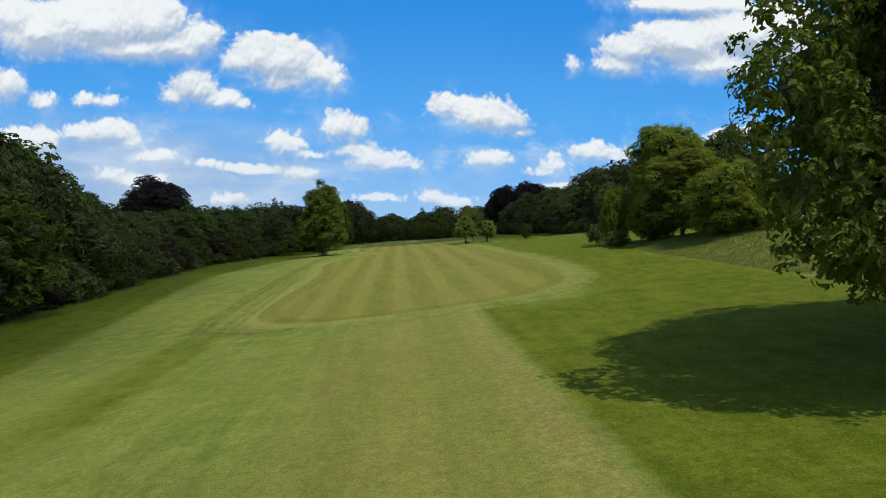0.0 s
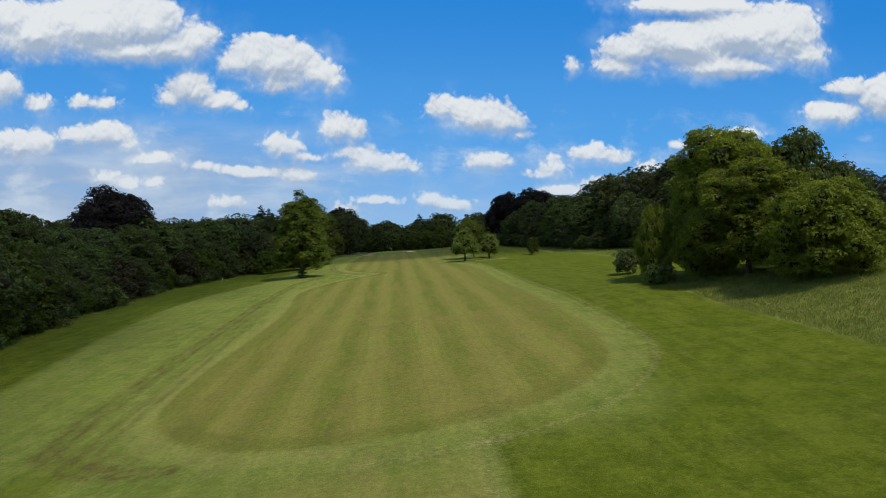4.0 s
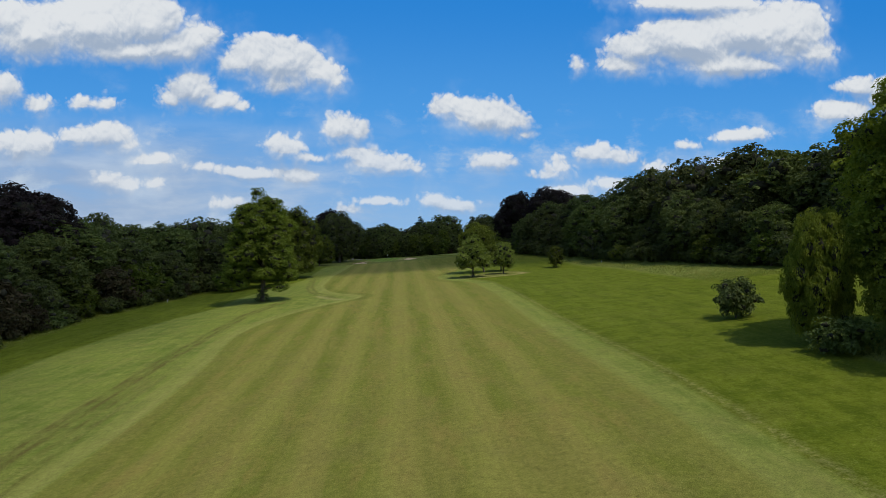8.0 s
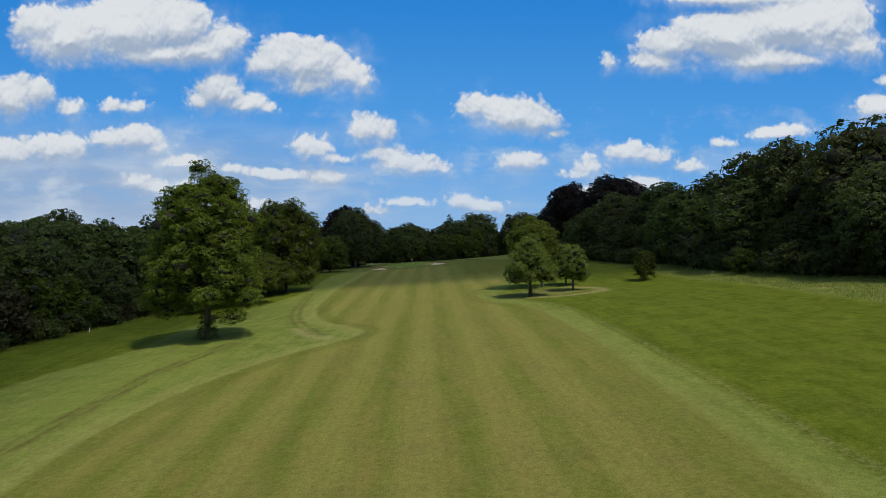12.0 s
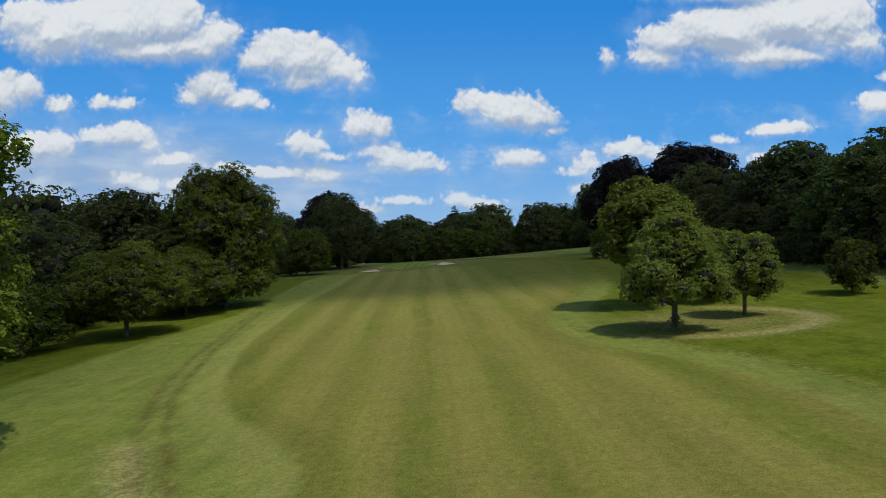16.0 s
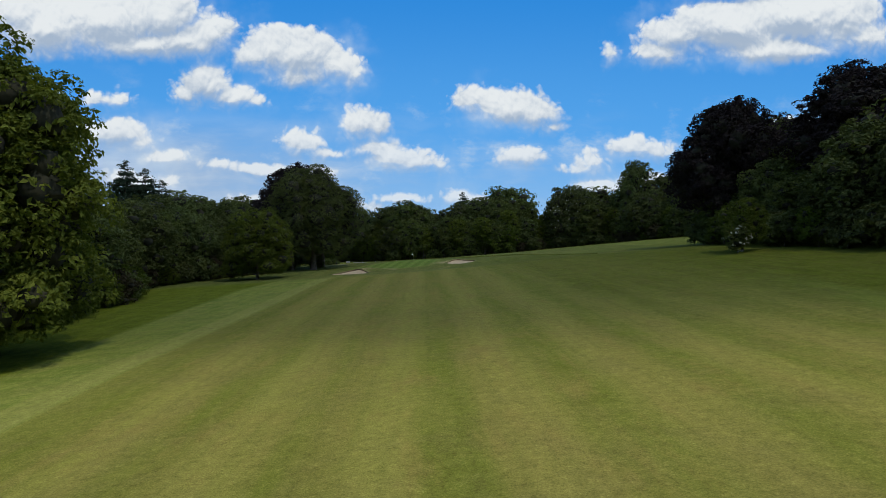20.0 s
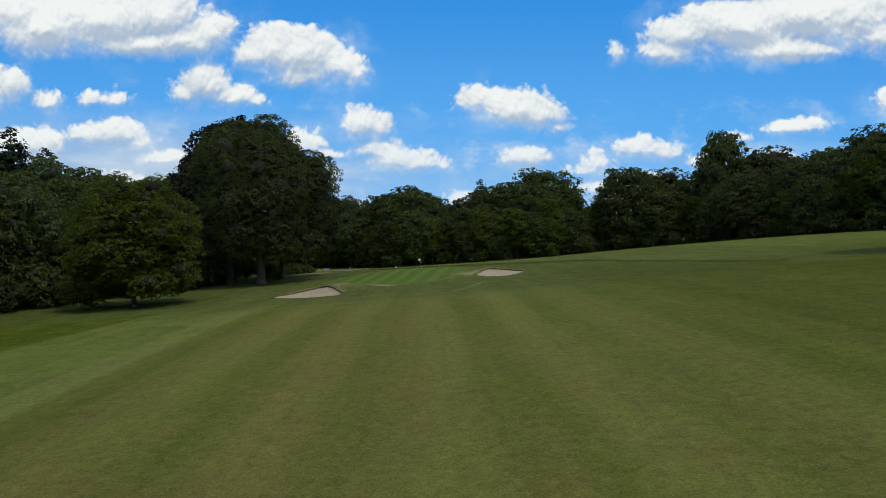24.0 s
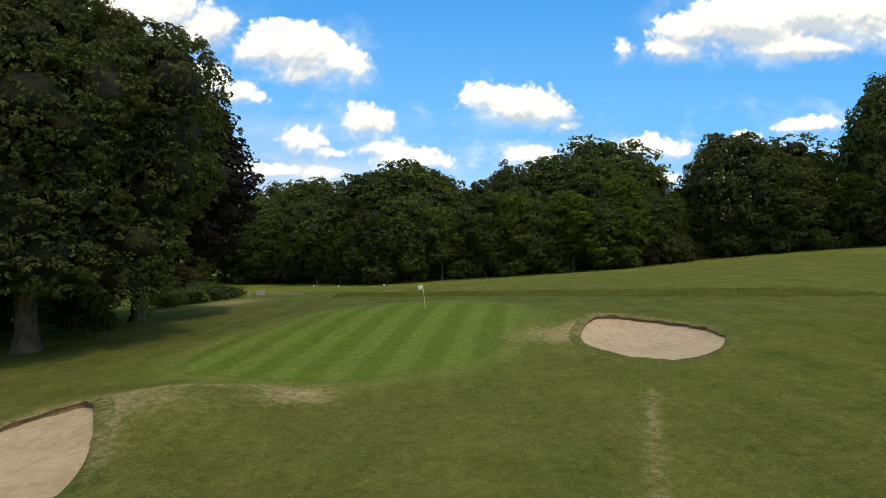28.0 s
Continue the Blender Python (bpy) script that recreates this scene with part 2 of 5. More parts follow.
    base = mixn(ns, ls, mathn(ns, ls, "MULTIPLY", dry, rampn(ns, ls, mathn(ns, ls, "ADD", fine, mathn(ns, ls, "MULTIPLY", dry, 0.5)), 0.45, 0.85)), base, straw)
    grain = mathn(ns, ls, "MULTIPLY_ADD", fine, 0.52, mathn(ns, ls, "MULTIPLY_ADD", speck, 0.90, mathn(ns, ls, "MULTIPLY_ADD", clump, 0.42, -0.15)))
    fleck = mathn(ns, ls, "MULTIPLY", rampn(ns, ls, mathn(ns, ls, "MULTIPLY_ADD", speck, 0.6, mathn(ns, ls, "MULTIPLY", clump, 0.4)), 0.53, 0.66), 0.35)
    base = mixn(ns, ls, fleck, base, (0.235, 0.215, 0.070))
    hue = ns.new("ShaderNodeHueSaturation")
    ls.new(base, hue.inputs["Color"])
    ls.new(mathn(ns, ls, "MULTIPLY_ADD", grain, 1.85, -0.40), hue.inputs["Value"])
    ls.new(hue.outputs[0], bsdf.inputs["Base Color"])
    bsdf.inputs["Roughness"].default_value = 0.9
    bsdf.inputs["Specular IOR Level"].default_value = 0.02
    bp = ns.new("ShaderNodeBump")
    bp.inputs["Strength"].default_value, bp.inputs["Distance"].default_value = 0.7, 0.12
    ls.new(grain, bp.inputs["Height"])
    ls.new(bp.outputs[0], bsdf.inputs["Normal"])
    return m


TURF = turf()
CLOUDS_TOP_LEFT = [(-2.33, 1.36, 0.31, 0.19), (-1.95, 1.43, 0.39, 0.21), (-1.63, 1.45, 0.25, 0.19), (-1.49, 1.29, 0.29, 0.12), (-1.74, 1.27, 0.39, 0.10), (-1.31, 1.33, 0.14, 0.14), (-2.47, 1.45, 0.21, 0.14), (-0.95, 1.24, 0.17, 0.15), (-0.77, 1.22, 0.26, 0.18), (-0.55, 1.15, 0.18, 0.10), (-0.77, 1.08, 0.20, 0.07), (-1.06, 1.20, 0.12, 0.09), (-0.43, 1.10, 0.07, 0.07)]
CLOUDS_MID_LEFT = [(-1.34, 1.03, 0.15, 0.12), (-1.46, 0.96, 0.09, 0.07), (-1.17, 0.95, 0.14, 0.07), (-1.04, 0.92, 0.07, 0.03), (-2.52, 1.01, 0.12, 0.11), (-2.31, 0.91, 0.09, 0.06), (-2.69, 0.96, 0.19, 0.14), (-2.02, 0.93, 0.09, 0.04), (-1.88, 0.93, 0.07, 0.04)]
CLOUDS_LOW_LEFT = [(-2.39, 0.64, 0.21, 0.10), (-2.49, 0.67, 0.15, 0.07), (-2.76, 0.62, 0.26, 0.11), (-1.88, 0.72, 0.17, 0.09), (-2.03, 0.71, 0.15, 0.07), (-1.77, 0.66, 0.10, 0.05), (-1.88, 0.44, 0.08, 0.05), (-1.78, 0.40, 0.10, 0.04), (-1.61, 0.57, 0.15, 0.04), (-1.26, 0.52, 0.10, 0.03), (-0.99, 0.49, 0.24, 0.04), (-0.66, 0.47, 0.12, 0.06), (-1.58, 0.42, 0.06, 0.03), (-1.13, 0.28, 0.09, 0.04)]
CLOUDS_MIDDLE = [(-0.38, 0.78, 0.14, 0.11), (-0.27, 0.76, 0.07, 0.07), (-0.75, 0.65, 0.13, 0.07), (-0.81, 0.67, 0.07, 0.05), (-0.60, 0.60, 0.09, 0.03), (-0.21, 0.58, 0.17, 0.08), (-0.06, 0.55, 0.15, 0.07), (-0.31, 0.64, 0.15, 0.04), (0.10, 0.53, 0.06, 0.04), (-0.14, 0.31, 0.16, 0.03), (-0.33, 0.25, 0.10, 0.03), (0.22, 0.32, 0.08, 0.05)]
CLOUDS_CENTRE = [(0.34, 0.94, 0.11, 0.08), (0.54, 0.89, 0.25, 0.12), (0.73, 0.85, 0.16, 0.10), (0.27, 0.91, 0.08, 0.04), (0.82, 0.76, 0.09, 0.04), (0.62, 0.57, 0.17, 0.07), (1.07, 0.54, 0.09, 0.06), (1.01, 0.49, 0.11, 0.03), (1.35, 0.64, 0.13, 0.07), (1.50, 0.61, 0.10, 0.05), (1.74, 0.55, 0.10, 0.04), (1.43, 0.45, 0.14, 0.04), (1.13, 0.38, 0.18, 0.05), (0.35, 0.29, 0.13, 0.05)]
CLOUDS_RIGHT = [(2.01, 1.41, 0.44, 0.18), (1.62, 1.35, 0.24, 0.12), (1.53, 1.24, 0.19, 0.09), (2.41, 1.48, 0.41, 0.19), (2.70, 1.49, 0.27, 0.23), (2.86, 1.35, 0.16, 0.12), (2.25, 1.27, 0.44, 0.10), (2.05, 1.67, 0.46, 0.08), (1.19, 1.24, 0.05, 0.05), (3.19, 1.12, 0.18, 0.07), (3.52, 1.06, 0.33, 0.17), (3.07, 0.94, 0.23, 0.09), (2.30, 0.77, 0.17, 0.04), (2.44, 0.79, 0.10, 0.04), (1.96, 0.70, 0.07, 0.03), (2.24, 0.57, 0.11, 0.05)]


def sky_sheet():
    """Blue sky with fair-weather cumulus, lit from above."""
    m, ns, ls, bsdf = shader("far_sky")
    ns.remove(bsdf)
    tex = ns.new("ShaderNodeTexCoord")
    km = ns.new("ShaderNodeVectorMath")
    km.operation = "SCALE"
    km.inputs[3].default_value = 0.001
    ls.new(tex.outputs["Object"], km.inputs[0])
    p0 = km.outputs[0]

    def vnoise(scale, amount, detail):
        n = ns.new("ShaderNodeTexNoise")
        n.inputs["Scale"].default_value, n.inputs["Detail"].default_value, n.inputs["Roughness"].default_value = scale, detail, 0.6
        ls.new(p0, n.inputs["Vector"])
        s = ns.new("ShaderNodeVectorMath")
        s.operation = "MULTIPLY_ADD"
        s.inputs[1].default_value, s.inputs[2].default_value = (amount, 0, amount * 0.7), (-amount / 2, 0, -amount * 0.35)
        ls.new(n.outputs["Color"], s.inputs[0])
        return s.outputs[0]

    def add(a, b):
        n = ns.new("ShaderNodeVectorMath")
        for k, v in enumerate((a, b)):
            if isinstance(v, tuple):
                n.inputs[k].default_value = v
            else:
                ls.new(v, n.inputs[k])
        return n.outputs[0]

    p = add(add(p0, vnoise(2.6, 0.09, 2)), vnoise(9, 0.022, 3))

    def field(q):
        """Distance from the nearest cloud's edge, in km."""
        d = None
        for cx, cz, rx, rz in CLOUDS_TOP_LEFT + CLOUDS_MID_LEFT + CLOUDS_LOW_LEFT + CLOUDS_MIDDLE + CLOUDS_CENTRE + CLOUDS_RIGHT:
            s = ns.new("ShaderNodeVectorMath")
            s.operation = "MULTIPLY_ADD"
            s.inputs[1].default_value, s.inputs[2].default_value = (1 / rx, 0, 1 / rz), (-cx / rx, 0, -cz / rz)
            ls.new(q, s.inputs[0])
            n = ns.new("ShaderNodeVectorMath")
            n.operation = "LENGTH"
            ls.new(s.outputs[0], n.inputs[0])
            r = (rx * rz) ** 0.5 * 0.9
            e = mathn(ns, ls, "MULTIPLY_ADD", n.outputs["Value"], r, -r)
            d = e if d is None else mathn(ns, ls, "SMOOTH_MIN", d, e, 0.075)
        return d

    def heads(q):
        """Rounded cauliflower heads, of two sizes."""
        a = mathn(ns, ls, "ABSOLUTE", mathn(ns, ls, "MULTIPLY_ADD", noisen(ns, ls, q, 5.5, 2, 0.5), 2, -1))
        b = mathn(ns, ls, "ABSOLUTE", mathn(ns, ls, "MULTIPLY_ADD", noisen(ns, ls, q, 14, 2, 0.5), 2, -1))
        return mathn(ns, ls, "MULTIPLY_ADD", a, 0.62, mathn(ns, ls, "MULTIPLY", b, 0.38))

    here, above = field(p), field(add(p, (-0.01, 0, 0.06)))
    rise = mathn(ns, ls, "MULTIPLY", mathn(ns, ls, "SUBTRACT", above, here), 16.0)
    puff, puff_over = heads(p), heads(add(p, (-0.008, 0, 0.028)))
    depth = mathn(ns, ls, "SUBTRACT", mathn(ns, ls, "MULTIPLY_ADD", puff, 0.18, -0.006), here)
    # crisp sunlit heads, soft ragged undersides
    top = rampn(ns, ls, rise, -0.5, 0.45)
    edge = mathn(ns, ls, "MULTIPLY_ADD", top, -0.095, 0.135)
    cover = rampn(ns, ls, mathn(ns, ls, "DIVIDE", depth, edge), -0.25, 1.0)
    sep = ns.new("ShaderNodeSeparateXYZ")
    ls.new(p0, sep.inputs[0])
    clear_air = rampn(ns, ls, sep.outputs[2], 0.15, 0.9)
    cover = mathn(ns, ls, "MULTIPLY", cover, mathn(ns, ls, "MULTIPLY_ADD", clear_air, 0.26, 0.72))      # haze dims the low ones
    relief = mathn(ns, ls, "MULTIPLY", mathn(ns, ls, "SUBTRACT", puff, puff_over), 1.1)
    soft_grey = noisen(ns, ls, p, 1.6, 4, 0.55)
    lit = mathn(ns, ls, "MULTIPLY_ADD", rise, 0.34, mathn(ns, ls, "ADD", relief, mathn(ns, ls, "MULTIPLY_ADD", soft_grey, 1.1, -0.55)))
    tone = mixn(ns, ls, rampn(ns, ls, lit, -0.42, 0.45), (0.40, 0.48, 0.62), (0.84, 0.85, 0.88))
    blue = mixn(ns, ls, rampn(ns, ls, sep.outputs[2], -0.1, 0.8), (0.34, 0.55, 0.84), (0.105, 0.385, 0.86))
    blue = mixn(ns, ls, rampn(ns, ls, sep.outputs[2], 0.5, 1.8), blue, (0.030, 0.245, 0.72))
    # a hazy bank of distant cloud near the horizon, thicker over the west
    west = rampn(ns, ls, sep.outputs[0], 0.4, -1.9)
    band = mathn(ns, ls, "MULTIPLY", rampn(ns, ls, sep.outputs[2], 0.95, 0.45), rampn(ns, ls, sep.outputs[2], -0.25, 0.1))
    layer = noisen(ns, ls, p, 1.1, 5, 0.55, (1.0, 1.0, 4.0))
    veil = rampn(ns, ls, mathn(ns, ls, "MULTIPLY_ADD", west, 0.22, layer), 0.44, 0.80)
    veil = mathn(ns, ls, "MULTIPLY", mathn(ns, ls, "MULTIPLY_ADD", west, 0.50, mathn(ns, ls, "MULTIPLY", veil, 0.6), True), band)
    blue = mixn(ns, ls, mathn(ns, ls, "MULTIPLY", veil, 0.88), blue, mixn(ns, ls, rampn(ns, ls, layer, 0.42, 0.68), (0.36, 0.47, 0.67), (0.58, 0.66, 0.79)))
    # thin scraps of cloud between the larger ones
    scrap = noisen(ns, ls, p, 2.3, 7, 0.6, (1.0, 1.0, 1.8))
    scraps = mathn(ns, ls, "MULTIPLY", rampn(ns, ls, scrap, 0.54, 0.74), mathn(ns, ls, "MULTIPLY", rampn(ns, ls, sep.outputs[2], 1.25, 0.45), 0.75))
    blue = mixn(ns, ls, scraps, blue, (0.60, 0.69, 0.81))
    wisp = mathn(ns, ls, "MULTIPLY", rampn(ns, ls, depth, -0.14, 0.04), rampn(ns, ls, soft_grey, 0.46, 0.85))
    blue = mixn(ns, ls, wisp, blue, (0.52, 0.64, 0.82))
    em = ns.new("ShaderNodeEmission")
    ls.new(mixn(ns, ls, cover, blue, tone), em.inputs[0])
    ls.new(em.outputs[0], ns["Material Output"].inputs[0])
    return m


FAR_SKY = sky_sheet()


# ---- building helpers ----
def mesh_from(name, verts, faces, mat):
    me = bpy.data.meshes.new(name)
    me.from_pydata([tuple(v) for v in verts], [], [tuple(f) for f in faces])
    me.materials.append(mat)
    me.polygons.foreach_set("use_smooth", np.ones(len(me.polygons), bool))
    me.update()
    return me


def part(name, me, parent, label=""):
    ob = new(name, me)
    ob.parent = parent
    if label:
        tagged(ob, label)
    return ob


def thing(name, label, category, group="", kind=""):
    return tagged(new(name), label, category, group, kind)


def bm_mesh(name, bm, mat):
    me = bpy.data.meshes.new(name)
    bm.to_mesh(me)
    bm.free()
    me.materials.append(mat)
    return me


def quads_mesh(name, V, mat, body=None):
    """V: n x 4 x 3 corners of n loose leaves; body: closed inner foliage, coloured as if shaded, as rings of points and
    faces.
    """
    n = len(V)
    co, idx = V.reshape(-1, 3), np.arange(n * 4, dtype=np.int32)
    if body is not None:
        idx = np.concatenate([idx, body[1].ravel().astype(np.int32) + n * 4])
        co = np.concatenate([co, body[0]])
    m = len(idx) // 4
    me = bpy.data.meshes.new(name)
    me.vertices.add(len(co))
    me.vertices.foreach_set("co", np.ascontiguousarray(co, dtype=np.float32).ravel())
    me.loops.add(len(idx))
    me.loops.foreach_set("vertex_index", idx)
    me.polygons.add(m)
    me.polygons.foreach_set("loop_start", np.arange(m, dtype=np.int32) * 4)
    me.polygons.foreach_set("use_smooth", np.arange(m) >= n)
    me.materials.append(mat)
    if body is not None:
        me.materials.append(SHADED_TWIGS)
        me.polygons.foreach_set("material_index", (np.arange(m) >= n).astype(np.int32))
    me.update(calc_edges=True)
    return me


def tube(points, radii, sides=8):
    """A tapered, slightly uneven stem through points."""
    V, Fc = [], []
    pts = [Vector(p) for p in points]
    for i, (p, r) in enumerate(zip(pts, radii)):
        way = (pts[min(i + 1, len(pts) - 1)] - pts[max(i - 1, 0)]).normalized()
        a = way.orthogonal().normalized()
        b = way.cross(a)
        for k in range(sides):
            t = 2 * math.pi * k / sides
            w = r * (1 + 0.12 * math.sin(3 * t + i))
            V.append(p + a * math.cos(t) * w + b * math.sin(t) * w)
    for i in range(len(pts) - 1):
        for k in range(sides):
            j = (k + 1) % sides
            Fc.append((i * sides + k, i * sides + j, (i + 1) * sides + j, (i + 1) * sides + k))
    Fc.append(tuple(range((len(pts) - 1) * sides, len(pts) * sides)))
    return V, Fc


# ---- the lie of the land ----
def sstep(a, b, v):
    t = np.clip((v - a) / (b - a), 0, 1)
    return t * t * (3 - 2 * t)


SWELLS = [(-25, 99, -1.4, 20, 40), (27, 75, -1.0, 18, 30), (52, 410, 1.3, 30, 40), (3, 462, -0.9, 25, 18), (-29, 249, 0.8, 18, 25),
          (60, 292, -1.1, 25, 25), (14, 218, 0.8, 18, 25), (-3, 497, 0.7, 12, 12), (45, 140, 0.6, 20, 20), (15, 575, -1.6, 90, 38)]
BUNKER_WEST = [(-22, 459), (-21.4, 455.6), (-19, 453.6), (-16, 453), (-13.6, 454.6), (-12.3, 458), (-13, 462), (-15, 466.5), (-17.2, 469.6), (-19.2, 467.5), (-20.8, 463)]
BUNKER_EAST = [(9.2, 478.5), (10.2, 482.5), (12, 485), (15, 484), (17.2, 480.5), (17.4, 476.5), (15.2, 473), (12.2, 472), (10.2, 474.6)]
GREEN = [(-15.5, 478), (-15.5, 485), (-13, 493), (-8, 501), (0, 502), (6, 496), (7, 489), (4.5, 481), (2, 476), (-2, 474), (-5, 473), (-11, 474.5)]
FRINGE_X, FRINGE_Y = (-60, -14, -4.6, 18, 33.6, 37.5, 40.5, 44, 60, 120), (542, 527, 518, 499.5, 486, 471, 457, 430, 415, 400)
RUT_OUTER = [(-14, 78.5), (-21, 81.2), (-27, 87.6), (-28.2, 98), (-28.6, 116), (-28, 142), (-28.5, 180), (-28.5, 205), (-27.5, 225), (-23, 242)]
RUT_INNER = [(-18, 82.5), (-22.7, 85.5), (-23.5, 92), (-24, 107), (-24.3, 128), (-25.2, 168)]
RUT_NORTH = [(-10, 246), (-13.7, 255), (-17.2, 264.5), (-19.6, 274), (-22.4, 290), (-25, 312), (-27, 332)]
FAIRWAY = [(2, 78), (-6, 79), (-11, 81.5), (-17, 88), (-21, 97), (-22, 110), (-21, 125), (-19.5, 147), (-20, 170), (-22, 190), (-22, 202), (-19, 216),
           (-12, 230), (-4, 240), (-2.6, 247), (-6, 254), (-11, 262), (-15, 275), (-18, 292), (-19, 310), (-20, 340), (-19, 380), (-19, 420), (-17, 442),
           (0, 448), (20, 446), (35, 430), (40, 395), (39, 355), (33, 325), (22, 300), (19, 285), (22, 272), (27, 258), (28, 230), (28, 190), (28, 150),
           (28, 115), (26.5, 99), (23, 91), (17, 84), (10, 80)]


def smooth_loop(poly, n=6):
    """A rounded closed line through the corners."""
    P = np.array(poly, float)
    out = []
    for i in range(len(P)):
        a, b, c, d = P[i - 1], P[i], P[(i + 1) % len(P)], P[(i + 2) % len(P)]
        for k in range(n):
            t = k / n
            out.append(0.5 * (2 * b + (c - a) * t + (2 * a - 5 * b + 4 * c - d) * t * t + (3 * b - a - 3 * c + d) * t ** 3))
    return np.array(out)


def inside_by(loop, x, y):
    """How far each point lies inside (+) or outside (-) a closed line, in metres."""
    x, y = np.asarray(x, float), np.asarray(y, float)
    best = np.full(x.shape, 1e9)
    odd = np.zeros(x.shape, bool)
    for (ax, ay), (bx, by) in zip(loop, np.roll(loop, -1, 0)):
        dx, dy = bx - ax, by - ay
        t = np.clip(((x - ax) * dx + (y - ay) * dy) / (dx * dx + dy * dy + 1e-9), 0, 1)
        best = np.minimum(best, (x - ax - t * dx) ** 2 + (y - ay - t * dy) ** 2)
        cross = (ay > y) != (by > y)
        odd ^= cross & (x < dx * (y - ay) / (dy if abs(dy) > 1e-9 else 1e-9) + ax)
    return np.where(odd, 1, -1) * np.sqrt(best)


def line_gap(line, x, y):
    """Distance to an open line."""
    best = np.full(np.shape(x), 1e9)
    for (ax, ay), (bx, by) in zip(line[:-1], line[1:]):
        dx, dy = bx - ax, by - ay
        t = np.clip(((x - ax) * dx + (y - ay) * dy) / (dx * dx + dy * dy), 0, 1)
        best = np.minimum(best, (x - ax - t * dx) ** 2 + (y - ay - t * dy) ** 2)
    return np.sqrt(best)


WEST_LOOP, EAST_LOOP, GREEN_LOOP, FAIR_LOOP = smooth_loop(BUNKER_WEST), smooth_loop(BUNKER_EAST), smooth_loop(GREEN), smooth_loop(FAIRWAY, 3)


def land(x, y):
    """Height of the turf, before the bunkers are dug."""
    x, y = np.asarray(x, float), np.asarray(y, float)
    yy = np.where(y < 0, -40 * np.tanh(-y / 40), np.where(y > 560, 560 + 120 * np.tanh((y - 560) / 120), y))
    xx = np.where(x > 90, 90 + 50 * np.tanh((x - 90) / 50), np.where(x < -70, -70 - 40 * np.tanh((-70 - x) / 40), x))
    u, w = yy / 300, xx / 50
    z = 1.654 + 10.34 * u - 2.239 * u * u + w * (6.475 - 2.887 * u + 0.594 * u * u) + 0.362 * w * w
    for cx, cy, a, rx, ry in SWELLS:
        z = z + a * np.exp(-((x - cx) / rx) ** 2 - ((y - cy) / ry) ** 2)
    # the bank of long grass beside the clump of sycamores
    z = z + 2.0 * sstep(48, 62, x) * (1 - sstep(118, 150, y)) * sstep(20, 60, y)
    # mounds behind the bunkers
    z = z + 0.9 * np.exp(-((x + 13.5) / 4.5) ** 2 - ((y - 468.5) / 5) ** 2) + 0.6 * np.exp(-((x - 11) / 5) ** 2 - ((y - 487) / 3.5) ** 2)
    return z


def ground(x, y):
    """Height of the turf with its bunkers."""
    z = land(x, y)
    near = (np.abs(np.asarray(y, float) - 470) < 30) & (np.abs(np.asarray(x, float)) < 40)
    if np.any(near):
        for loop in (WEST_LOOP, EAST_LOOP):
            z = np.where(near, z - 1.0 * sstep(-0.6, -0.1, inside_by(loop, x, y)), z)
    return z


def height(x, y):
    return float(ground(np.array([float(x)]), np.array([float(y)]))[0])


def steps(*spans):
    out = []
    for a, b, s in spans:
        out += list(np.arange(a, b, s))
    return np.array(out + [spans[-1][1]])


def bank_edge(y):
    """Where the mown grass ends and the long grass of the bank begins."""
    return np.interp(y, [40, 75, 86, 100, 109, 121, 139, 150], [45.4, 45.9, 46.2, 46.8, 46.2, 47.6, 49.4, 52])


